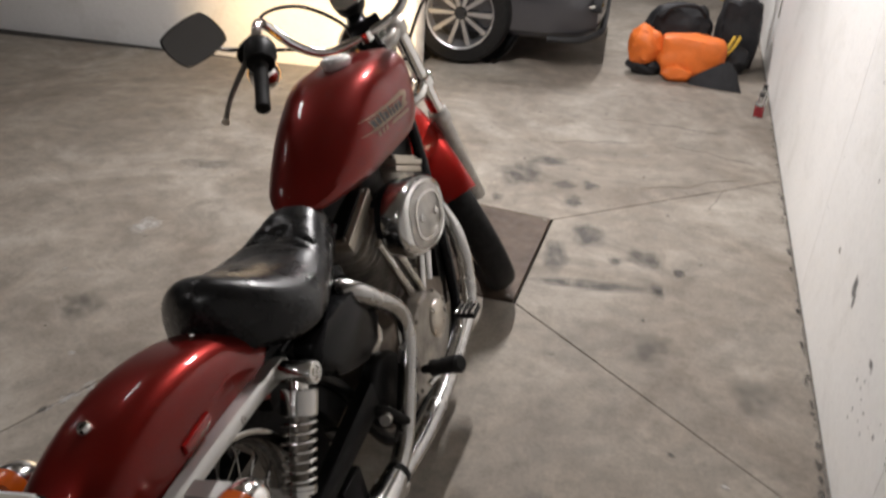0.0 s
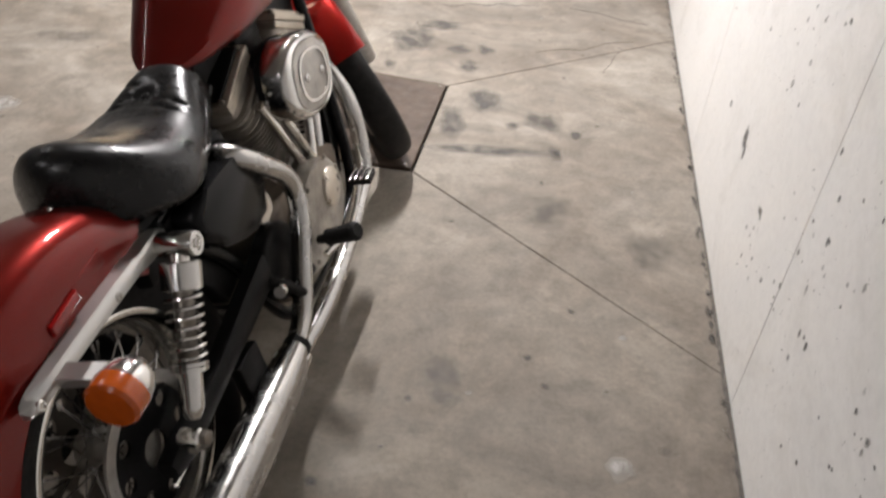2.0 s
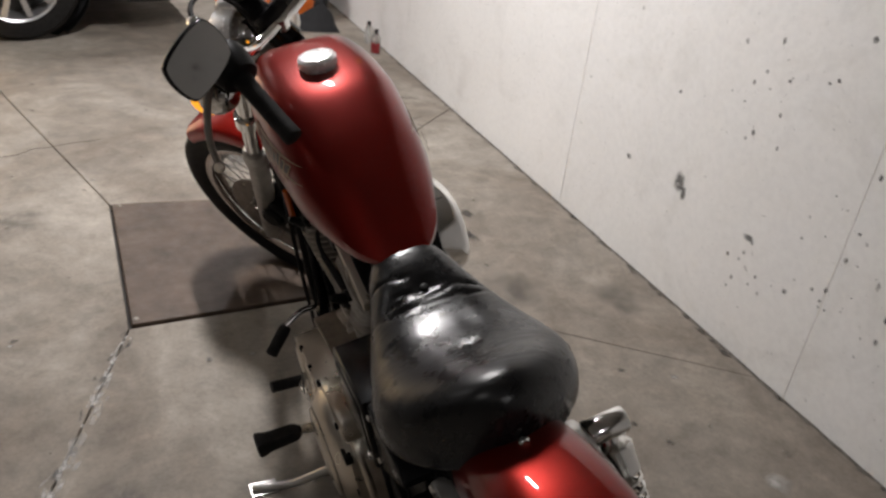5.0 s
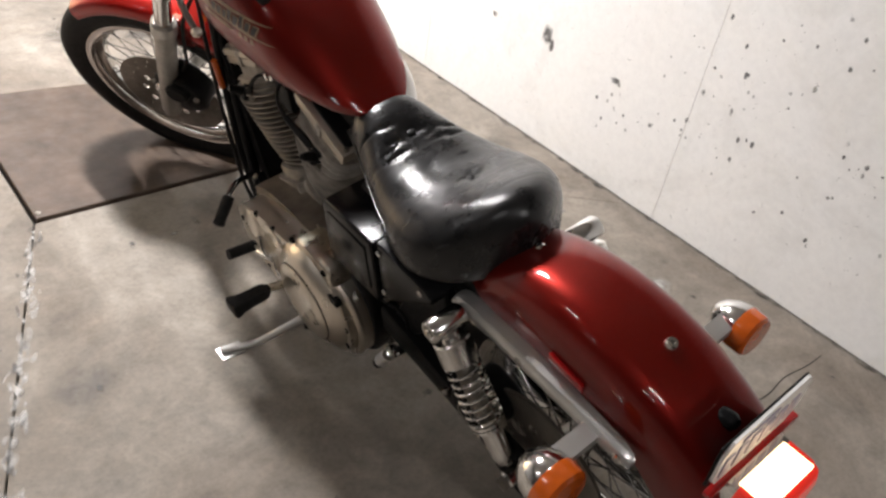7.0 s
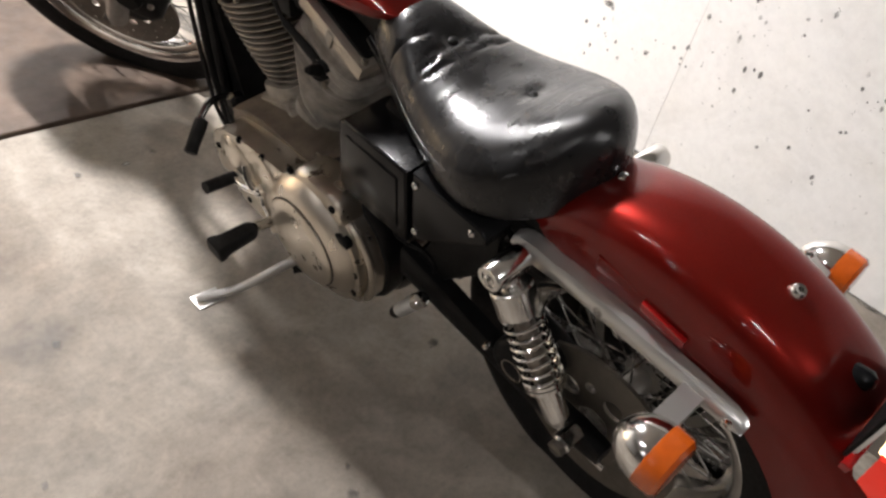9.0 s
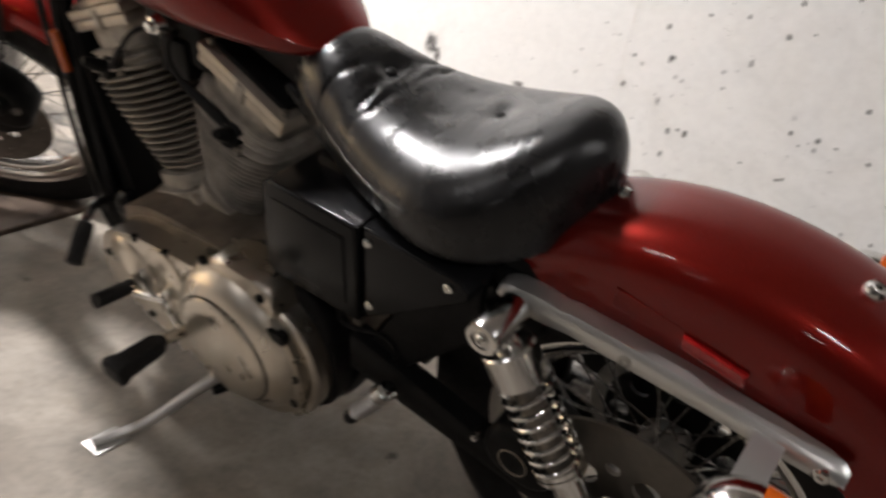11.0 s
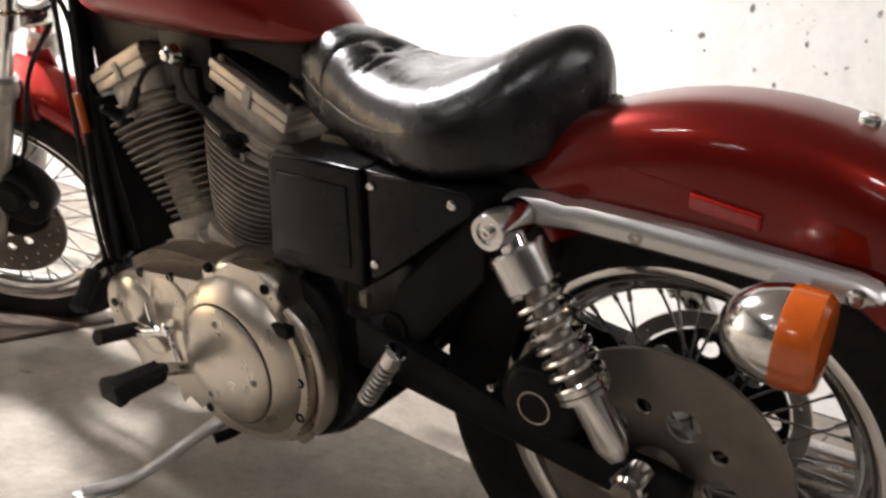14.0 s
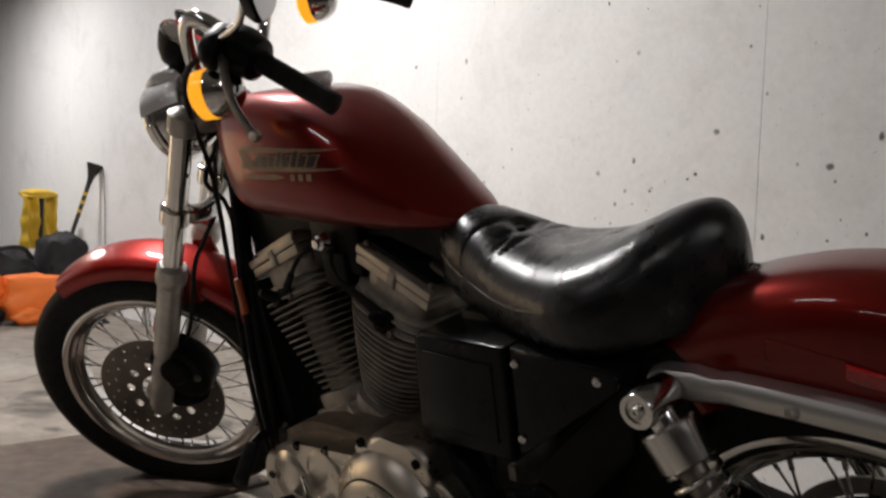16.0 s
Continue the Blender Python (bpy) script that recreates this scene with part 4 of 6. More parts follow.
def oval_stack(rows, material, name, parent, label=""):
    return part(name, loft([[(x, y, z) for y, z in oval(AY, AZ, 0.132 * q, 0.092 * q, AT)] for x, q in rows]), material, parent, label)


oval_stack([(0.09, 0.9), (0.095, 0.97), (0.112, 0.97), (0.114, 0.9)], SATIN, "backplate", air, "black backing plate")
oval_stack([(0.112, 1.0), (0.150, 1.0), (0.163, 0.97), (0.171, 0.9), (0.173, 0.84), (0.169, 0.8), (0.167, 0.0001)], HAZED, "cover", air, "chrome oval cover")
oval_stack([(0.166, 0.78), (0.173, 0.78), (0.175, 0.73), (0.1755, 0.0001)], ALU, "insert", air, "satin alloy insert")
part("raised_band", loft([[(x, y, z) for y, z in oval(AY, AZ, 0.132 * q, 0.092 * q, AT)] for x, q in ((0.175, 0.62), (0.178, 0.62), (0.178, 0.56), (0.175, 0.56))], caps=False), HAZED, air)
for u in (-0.045, 0.045):
    bolt((0.175, AY + u * math.cos(AT), AZ + u * math.sin(AT)), (1, 0, 0), 0.009, air, CHROME, 0.006)

# exhaust
part("front_exhaust_pipe", tube([(0.03, 0.85, 0.545), (0.08, 0.868, 0.535), (0.135, 0.845, 0.47), (0.158, 0.828, 0.40), (0.16, 0.82, 0.32), (0.16, 0.785, 0.245), (0.158, 0.70, 0.21), (0.152, 0.55, 0.165), (0.145, 0.40, 0.14), (0.128, 0.26, 0.126), (0.128, 0.22, 0.124)], 0.0215, 18), EXHAUST, bike, "chrome front exhaust pipe")
part("rear_exhaust_pipe", tube([(0.05, 0.35, 0.59), (0.10, 0.275, 0.605), (0.135, 0.28, 0.59), (0.15, 0.325, 0.545), (0.155, 0.385, 0.485), (0.156, 0.405, 0.43), (0.156, 0.385, 0.37), (0.156, 0.325, 0.295), (0.157, 0.265, 0.23), (0.158, 0.2, 0.2), (0.158, 0.14, 0.192)], 0.0215, 18), EXHAUST, bike, "chrome rear exhaust pipe")
part("pipe_clamp", tube([(0.075, 0.305, 0.600), (0.108, 0.272, 0.603)], 0.028, 18), SATIN, bike, "black exhaust clamp")
for nm, z, y0, y1 in (("upper", 0.196, 0.2, -0.52), ("lower", 0.124, 0.24, -0.44)):
    mx = 0.16 if nm == "upper" else 0.128
    mf = part("muffler", lathe((mx, y0, z), (0, -1, 0.02), [(0, 0.0225), (0.006, 0.026), (0.02, 0.026), (0.06, 0.034), (0.12, 0.0385), (0.5, 0.041), (y0 - y1 - 0.02, 0.0415), (y0 - y1, 0.039), (y0 - y1 - 0.004, 0.030), (y0 - y1 - 0.06, 0.028)], 32), EXHAUST, bike, "long chrome muffler")
    part("clamp", lathe((mx, y0 - 0.004, z), (0, -1, 0.02), [(0, 0.0265), (0.002, 0.0285), (0.016, 0.0285), (0.018, 0.0265)], 24), SATIN if nm == "upper" else CHROME, mf)
part("muffler_bracket", block(0.115, 0.14, 0.02, 0.1, 0.15, 0.30, 0.004), SATIN, bike)

# right foot controls
part("right_foot_peg", lathe((0.14, 0.468, 0.262), (1, -0.25, 0.35), [(0, 0.01), (0.03, 0.012), (0.034, 0.021), (0.05, 0.019), (0.115, 0.022), (0.122, 0.016)], 16), RUBBER, bike, "black rubber foot peg")
bp = part("brake_pedal", tube([(0.15, 0.455, 0.23), (0.185, 0.53, 0.24), (0.205, 0.59, 0.29), (0.212, 0.61, 0.325)], 0.008, 10), CHROME, bike, "chrome brake pedal")
part("pedal_pad", block(0.195, 0.25, 0.588, 0.64, 0.325, 0.341, 0.004), RUBBER, bp)
for k in range(4):
    part("pad_rib", block(0.199 + 0.0135 * k, 0.206 + 0.0135 * k, 0.586, 0.642, 0.340, 0.346, 0.002), CHROME, bp)
part("brake_rod_cover", tube([(0.13, 0.24, 0.31), (0.155, 0.24, 0.32)], 0.012, 14), CHROME, bike)
part("rear_peg_bracket_right", tube([(0.11, 0.22, 0.33), (0.15, 0.235, 0.325), (0.165, 0.29, 0.25)], [0.014, 0.011, 0.011], 12), RUBBER, bike)
part("peg_end_right", lathe((0.165, 0.205, 0.335), (0.1, -0.3, 0.1), [(0, 0.012), (0.01, 0.0145), (0.022, 0.012)], 14), CHROME, bike)
part("master_cylinder", rod((0.13, 0.40, 0.235), (0.13, 0.30, 0.25), 0.016, 14), SATIN, bike)

# left foot controls
part("left_foot_peg", loft([[(x, 0.535 - 0.05 * (-0.25 - x) + hw * cy, 0.268 + 0.1 * (-0.25 - x) + hh * cz) for cy, cz in ((-1, -0.5), (-0.9, -1), (0.9, -1), (1, -0.5), (1, 0.6), (0.85, 1), (-0.85, 1), (-1, 0.6))] for x, hw, hh in ((-0.248, 0.009, 0.008), (-0.254, 0.014, 0.011), (-0.262, 0.0165, 0.0125), (-0.28, 0.017, 0.013), (-0.30, 0.0175, 0.0135), (-0.318, 0.0185, 0.0145), (-0.328, 0.022, 0.0165), (-0.337, 0.0235, 0.0165), (-0.341, 0.02, 0.013))]), RUBBER, bike, "black rubber foot peg")
part("peg_mount", tube([(-0.13, 0.565, 0.20), (-0.2, 0.55, 0.24), (-0.25, 0.536, 0.268)], 0.011, 12), CHROME, bike)
sl = part("shift_lever", tube([(-0.205, 0.585, 0.295), (-0.212, 0.63, 0.283), (-0.21, 0.672, 0.273)], 0.007, 10), CHROME, bike, "chrome shift lever")
part("shift_peg", rod((-0.205, 0.67, 0.272), (-0.273, 0.664, 0.29), 0.0125, 14), RUBBER, sl)
part("shift_arm", tube([(-0.2, 0.575, 0.30), (-0.205, 0.565, 0.275), (-0.2, 0.56, 0.24)], 0.006, 8), CHROME, sl)
part("shift_rod", tube([(-0.2, 0.63, 0.33), (-0.21, 0.60, 0.3), (-0.2, 0.575, 0.30)], 0.005, 8), CHROME, sl)
part("linkage_knob", lathe((-0.195, 0.58, 0.30), (-1, 0, 0), [(0, 0.012), (0.012, 0.012), (0.016, 0.008)], 10), CHROME, sl)
fp = part("forward_peg", lathe((-0.196, 0.781, 0.344), (-0.054, -0.027, -0.043), [(0, 0.008), (0.003, 0.0135), (0.02, 0.0145), (0.06, 0.0135), (0.072, 0.0145), (0.076, 0.008)], 16), RUBBER, bike, "black folding foot peg")
part("peg_bracket", tube([(-0.10, 0.86, 0.30), (-0.15, 0.835, 0.325), (-0.2, 0.79, 0.335)], 0.008, 10), CHROME, fp)
pg = part("passenger_peg", rod((-0.184, 0.14, 0.394), (-0.182, 0.20, 0.295), 0.0105, 14), RUBBER, bike, "ribbed folded passenger peg")
pd = Vector((0.002, 0.06, -0.099)).normalized()
part("peg_cap", lathe((-0.185, 0.133, 0.406), pd, [(-0.008, 0.008), (-0.005, 0.0135), (0.016, 0.0145), (0.018, 0.012)], 16), CHROME, pg)
for k in range(9):
    part("peg_rib", lathe(Vector((-0.1845, 0.144, 0.388)) + pd * 0.0095 * k, pd, [(-0.0025, 0.0105), (-0.001, 0.0132), (0.001, 0.0132), (0.0025, 0.0105)], 12, caps=False), ALU, pg)
part("peg_bracket", tube([(-0.10, 0.19, 0.30), (-0.15, 0.205, 0.285), (-0.18, 0.203, 0.288)], 0.010, 10), SATIN, bike)

# side stand
stand = part("side_stand", tube([(-0.13, 0.50, 0.155), (-0.18, 0.505, 0.15), (-0.235, 0.525, 0.13), (-0.29, 0.55, 0.103), (-0.33, 0.567, 0.096), (-0.385, 0.578, 0.112)], [0.012, 0.011, 0.0095, 0.009, 0.009, 0.007], 12), STRUT, bike, "chrome side stand, folded out")
part("stand_foot", slab([(0.622, 0.0), (0.66, 0.0), (0.66, 0.004), (0.622, 0.004)], 0, 0.06, 0.0015), STRUT, stand).matrix_basis = Matrix.Translation((-0.335, -0.064, 0.085)) @ Matrix.Rotation(radians(14.7), 4, "Y") @ Matrix.Translation((-0.06, 0, 0))
part("stand_spring", tube([(-0.13, 0.48, 0.16), (-0.165, 0.49, 0.13), (-0.2, 0.505, 0.125)], 0.009, 10), SATIN, stand)

# front end, built straight ahead and turned with the bars
def st(bm):
    return moved(bm, STEER)


for side in (-1, 1):
    base = FORK + Vector((side * 0.09, 0, 0)) - AXIS * 0.038
    leg = new("fork_leg")
    leg.parent = bike
    leg["label"] = "telescopic fork leg with alloy slider"
    part("slider", st(lathe(base, AXIS, [(0, 0.018), (0.006, 0.0255), (0.05, 0.0265), (0.30, 0.0265), (0.378, 0.0265), (0.384, 0.0315), (0.402, 0.0325), (0.408, 0.0295), (0.424, 0.030), (0.432, 0.024)], 28)), ALU, leg, "dull alloy slider")
    part("fork_tube", st(lathe(base + AXIS * 0.42, AXIS, [(0, 0.0215), (0.355, 0.0215), (0.358, 0.018)], 24)), CHROME, leg, "chrome fork tube")
    part("lower_clamp", st(lathe(base + AXIS * 0.535, AXIS, [(0, 0.026), (0.003, 0.0305), (0.035, 0.0305), (0.038, 0.026)], 24)), CHROME, leg)
    part("upper_clamp", st(lathe(base + AXIS * 0.735, AXIS, [(0, 0.024), (0.003, 0.028), (0.04, 0.028), (0.046, 0.018)], 24)), ALU, leg)
    part("fender_bracket", st(block(side * 0.062 - 0.006, side * 0.062 + 0.006, base.y - 0.22, base.y - 0.17, base.z + 0.26, base.z + 0.35, 0.004)), RED, leg)
mid = FORK - AXIS * 0.038 + AXIS * 0.553
part("lower_yoke", st(tube([mid + Vector((-0.09, 0, 0)), mid + Vector((-0.05, 0, 0)) - FWD * 0.045, mid + Vector((0.05, 0, 0)) - FWD * 0.045, mid + Vector((0.09, 0, 0))], 0.02, 12)), CHROME, bike, "chrome lower fork yoke")
mid2 = FORK - AXIS * 0.038 + AXIS * 0.757
part("upper_yoke", st(tube([mid2 + Vector((-0.09, 0, 0)), mid2 + Vector((-0.05, 0, 0)) - FWD * 0.045, mid2 + Vector((0.05, 0, 0)) - FWD * 0.045, mid2 + Vector((0.09, 0, 0))], 0.018, 12)), ALU, bike, "alloy upper fork yoke")
part("front_axle", st(rod(FAXLE - Vector((0.115, 0, 0)), FAXLE + Vector((0.115, 0, 0)), 0.011, 14)), STEEL, bike)
fc = part("front_caliper", st(slab(round_outline([(FORK.y - 0.03, FORK.z + 0.12), (FORK.y - 0.07, FORK.z + 0.15), (FORK.y - 0.13, FORK.z + 0.11), (FORK.y - 0.15, FORK.z + 0.04), (FORK.y - 0.11, FORK.z + 0.0), (FORK.y - 0.05, FORK.z + 0.03)], 3), -0.108, -0.035, 0.012)), SATIN, bike, "black front brake caliper")

part("caliper_bracket", st(slab(round_outline([(FORK.y - 0.005, FORK.z + 0.02), (FORK.y - 0.06, FORK.z + 0.06), (FORK.y - 0.12, FORK.z + 0.03), (FORK.y - 0.1, FORK.z - 0.03), (FORK.y - 0.03, FORK.z - 0.05), (FORK.y + 0.01, FORK.z - 0.02)], 3), -0.075, -0.058, 0.005)), SATIN, fc, "black caliper bracket")
part("caliper_piston", st(lathe((-0.108, FORK.y - 0.085, FORK.z + 0.085), (-1, 0, 0), [(0, 0.034), (0.01, 0.033), (0.016, 0.026), (0.016, 0.0)], 24)), SATIN, fc)
for y, z in ((-0.035, 0.125), (-0.13, 0.06)):
    bolt(STEER @ Vector((-0.107, FORK.y + y, FORK.z + z)), STEER.to_3x3() @ Vector((-1, 0, 0)), 0.008, fc, STEEL, 0.01)

# headlight with chrome shell and brow
HL = Vector((0, 1.082, 0.922))
HD = Vector((0, 1, -0.17)).normalized()
lamp = new("headlight")
lamp.parent = bike
lamp["label"] = "lit round chrome headlight with a whitened chrome brow"
part("shell", st(lathe(HL - HD * 0.085, HD, [(0, 0.01), (0.004, 0.032), (0.02, 0.052), (0.05, 0.068), (0.085, 0.073), (0.09, 0.073)], 36)), CHROME, lamp, "chrome headlight shell")
part("trim_ring", st(lathe(HL + HD * 0.0, HD, [(0, 0.073), (0.003, 0.0785), (0.009, 0.079), (0.010, 0.0765), (0.012, 0.079), (0.02, 0.0785), (0.027, 0.073), (0.027, 0.067), (0.018, 0.066)], 40)), HAZED, lamp, "chrome trim ring")
LENS = glowing("lit_headlight_glass", (1.0, 0.86, 0.62), 12.0, (0.8, 0.8, 0.8))
part("lens", st(lathe(HL + HD * 0.016, HD, [(0, 0.067), (0.008, 0.055), (0.014, 0.032), (0.016, 0.0)], 32)), LENS, lamp)
rows = []
for i in range(9):
    u = -0.062 + 0.086 * i / 8
    rr = 0.08 + 0.004 * math.sin(math.pi * i / 8)
    arc = [radians(-56 + 112 * k / 24) for k in range(25)]
    side_up = HD.cross(Vector((-1, 0, 0)))
    rows.append([HL + HD * u + Vector((math.sin(b) * rr, 0, 0)) + side_up * (math.cos(b) * rr) for b in arc] + [HL + HD * u + Vector((math.sin(b) * (rr - 0.004), 0, 0)) + side_up * (math.cos(b) * (rr - 0.004)) for b in arc[::-1]])
part("brow", st(loft(rows)), PALE_CHROME, lamp, "chrome headlight brow")
part("brow_ridge", st(tube([HL + HD * u + side_up * r for u, r in ((-0.07, 0.066), (-0.05, 0.08), (-0.01, 0.086), (0.02, 0.08))], [0.012, 0.016, 0.014, 0.006], 14)), PALE_CHROME, lamp)

beam = bpy.data.lights.new("headlight_beam", "SPOT")
beam.energy, beam.color, beam.spot_size, beam.spot_blend, beam.shadow_soft_size = 1050, (1.0, 0.68, 0.34), radians(35), 0.9, 0.05
hb = new("headlight_beam", beam)
hb.parent = bike
hp = STEER @ (HL + HD * 0.06)
hb.matrix_basis = look(hp, BIKE.inverted() @ Vector((-1.45, 4.55, 0.45)))

# handlebar, given for the turned position on the left and mirrored through the straight one
UN = STEER.inverted()
left = [UN @ Vector(p) for p in ((-0.06, 0.90, 0.955), (-0.107, 0.855, 0.957), (-0.153, 0.815, 0.994), (-0.184, 0.77, 1.055), (-0.184, 0.73, 1.07), (-0.168, 0.68, 1.04), (-0.15, 0.642, 1.0), (-0.104, 0.524, 0.92))]
flip = Matrix.Diagonal((-1, 1, 1, 1))
right = [flip @ p for p in left]
bar = part("handlebar", st(tube([left[-1] * 0.5 + left[-2] * 0.5] + left[-2::-1] + right[:-1] + [right[-1] * 0.5 + right[-2] * 0.5], 0.0125, 14)), CHROME, bike, "chrome pulled-back handlebar")
part("riser", st(rod(HEAD + AXIS * 0.06 + FWD * 0.01, (left[0] + right[0]) / 2 + Vector((0, 0, 0.01)), 0.02, 14)), CHROME, bar)
for sgn, pts in ((-1, left), (1, right)):
    gd = (pts[-1] - pts[-2]).normalized()
    up = Vector((0, 0, 1))
    part("grip", st(lathe(pts[-2] + gd * 0.012, gd, [(0, 0.013), (0.002, 0.0185), (0.008, 0.0165), (0.12, 0.0165), (0.132, 0.0175), (0.138, 0.0165), (0.14, 0.010)], 18)), RUBBER, bar, "black rubber grip")
    g0 = pts[-2]
    part("switch_housing", st(lathe(g0 + gd * 0.012, -gd, [(0, 0.024), (0.004, 0.033), (0.03, 0.039), (0.055, 0.037), (0.066, 0.032), (0.07, 0.018)], 18)), SATIN, bar, "black switch housing")
    out = gd.cross(up).normalized() * (1 if gd.cross(up).x * sgn > 0 else -1)
    piv = g0 - gd * 0.035 + out * 0.032
    part("lever_clamp", st(tube([g0 - gd * 0.05, g0 - gd * 0.045 + out * 0.03, piv], [0.034, 0.031, 0.024], 14)), SATIN, bar)
    tip = UN @ Vector((-0.230, 0.551, 0.894)) if sgn < 0 else flip @ (UN @ Vector((-0.230, 0.551, 0.894)))
    lv = part("lever", st(tube([piv, piv * 0.7 + tip * 0.3 + out * 0.012, piv * 0.35 + tip * 0.65 + out * 0.014, tip], [0.008, 0.007, 0.0058, 0.0055], 10)), STEEL, bar, "dull alloy lever")
    part("lever_ball", st(lathe(tip - out * 0, (tip - piv).normalized(), [(-0.008, 0.004), (-0.005, 0.008), (0.0, 0.0095), (0.005, 0.008), (0.008, 0.003)], 14)), POLISHED, lv)
    # mirror on its stem
    cor = [Vector(p) for p in ((-0.228, 0.476, 1.04), (-0.266, 0.486, 1.105), (-0.185, 0.515, 1.142), (-0.165, 0.570, 1.072))]
    if sgn > 0:
        cor = [STEER @ (flip @ (UN @ c)) for c in cor]
    mc = sum(cor, Vector()) / 4
    ex, ez = (cor[3] - cor[1]) * 0.5, (cor[2] - cor[0]) * 0.5
    nn = ex.cross(ez).normalized()
    if nn.y > 0:
        nn = -nn
    ex, ez = ex - nn * ex.dot(nn), ez - nn * ez.dot(nn)

    def mirror_ring(q, depth, n=36):
        ring = []
        for k in range(n):
            a = 2 * math.pi * k / n
            c, s_ = math.cos(a), math.sin(a)
            den = (abs(c) ** 1.35 + abs(s_) ** 1.35) ** (1 / 1.35)
            ring.append(mc + ex * (c / den * q) + ez * (s_ / den * q) + nn * depth)
        return ring

    mi = part("mirror", loft([mirror_ring(0.35, -0.022), mirror_ring(0.8, -0.017), mirror_ring(0.98, -0.006), mirror_ring(1.02, 0.0), mirror_ring(1.0, 0.003), mirror_ring(0.96, 0.003)]), BLACK, bike, "black framed rear-view mirror")
    part("mirror_glass", loft([mirror_ring(0.965, 0.0032), mirror_ring(0.96, 0.0042)]), surface("mirror_glass", (0.17, 0.165, 0.16), 0.06, metal=1.0, vary=0.03, scale=8), mi, "grey mirror glass")
    part("stem", tube([STEER @ piv, STEER @ (piv + up * 0.02), mc * 0.5 + (STEER @ piv) * 0.5 + up * 0.0, mc - nn * 0.018], 0.0055, 10), CHROME, mi)
    # front indicator hung from the lever clamp
    fo = Vector((-0.189, 0.700, 0.957)) if sgn < 0 else STEER @ (flip @ (UN @ Vector((-0.189, 0.700, 0.957))))
    fdir = (STEER.to_3x3() @ Vector((0, 1, 0))).normalized()
    ind = new("turn_signal")
    ind.parent = bike
    ind["label"] = "lit amber front indicator"
    part("housing", lathe(fo - fdir * 0.045, fdir, [(0, 0.006), (0.004, 0.018), (0.015, 0.029), (0.035, 0.0375), (0.05, 0.038)], 28), CHROME, ind, "chrome bullet housing")
    part("lens", lathe(fo + fdir * 0.005, fdir, [(0, 0.0385), (0.004, 0.039), (0.022, 0.038), (0.028, 0.03), (0.031, 0.0)], 28), AMBER_LIT, ind, "lit amber lens")
    part("stem", tube([STEER @ piv, (STEER @ piv) * 0.5 + fo * 0.5, fo], 0.008, 10), CHROME, ind)

# speedometer and cables
RED_LIT = glowing("red_pilot_light", (1.0, 0.03, 0.02), 1.2, (0.5, 0.01, 0.01))
SP, SD = Vector((-0.068, 1.0, 1.056)), Vector((0.12, -0.6, 0.75)).normalized()
spd = part("speedometer", lathe(SP, SD, [(-0.056, 0.012), (-0.046, 0.028), (-0.024, 0.04), (0.0, 0.0445), (0.014, 0.045), (0.016, 0.039), (0.012, 0.038)], 32), SATIN, bike, "round speedometer in a black cup")
part("bezel", lathe(SP, SD, [(0.014, 0.0455), (0.018, 0.0445), (0.018, 0.039), (0.013, 0.038)], 32), CHROME, spd, "thin chrome bezel")
part("dial", lathe(SP, SD, [(0.011, 0.038), (0.0125, 0.037), (0.0126, 0.0)], 32), SATIN, spd, "black dial")
for k in range(5):
    part("warning_light", lathe(SP + SD * 0.0125 + Vector((0.014 + 0.003 * k, 0, 0)) + SD.cross(Vector((1, 0, 0))) * (0.012 - 0.006 * k), SD, [(0, 0.0024), (0.001, 0.0015)], 8), RED_LIT, spd, "lit red warning light")
part("instrument_mount", tube([STEER @ (HEAD + AXIS * 0.08), STEER @ Vector((0, 0.985, 0.985)), SP - SD * 0.05], [0.034, 0.03, 0.02], 14), BLACK, bike, "black instrument mount")
part("control_box", moved(block(-0.045, 0.045, -0.022, 0.022, -0.018, 0.018, 0.006), STEER @ Matrix.Translation((0.01, 0.955, 0.985)) @ Matrix.Rotation(radians(-20), 4, "X")), BLACK, bike, "black handlebar clamp cover")
CABLES = [
    [(-0.17, 0.69, 1.03), (-0.185, 0.77, 1.085), (-0.13, 0.88, 1.07), (-0.06, 0.97, 0.97), (-0.05, 0.96, 0.84), (-0.07, 0.92, 0.72), (-0.09, 0.91, 0.56)],
    [(-0.165, 0.69, 1.02), (-0.19, 0.77, 1.0), (-0.13, 0.91, 0.94), (-0.075, 0.97, 0.80), (-0.10, 0.925, 0.63), (-0.115, 0.90, 0.44), (-0.125, 0.86, 0.28), (-0.13, 0.78, 0.23)],
    [(0.16, 1.06, 1.04), (0.10, 1.08, 1.0), (0.02, 1.09, 0.88), (-0.02, 1.06, 0.78), (-0.05, 1.04, 0.71)],
    [(-0.05, 1.04, 0.71), (-0.09, 1.07, 0.63), (-0.09, 1.12, 0.54), (-0.08, 1.19, 0.45), (-0.10, 1.23, 0.40)],
    [(-0.03, 1.03, 0.84), (-0.075, 1.0, 0.79), (-0.06, 0.97, 0.75), (-0.07, 0.93, 0.70)],
]
for c in CABLES:
    part("cable", tube(c, 0.0048, 8), RUBBER, bike, "black control cable")
# amber marker strip along the down tube
part("side_marker", tube([(-0.1, 0.905, 0.61), (-0.1, 0.896, 0.542)], 0.0075, 10), AMBER, bike, "amber side marker on the frame")
part("wiring_loom", tube([(-0.06, 0.94, 0.74), (-0.085, 0.915, 0.57), (-0.10, 0.895, 0.38), (-0.105, 0.86, 0.22)], 0.009, 10), SATIN, bike, "black wiring loom")
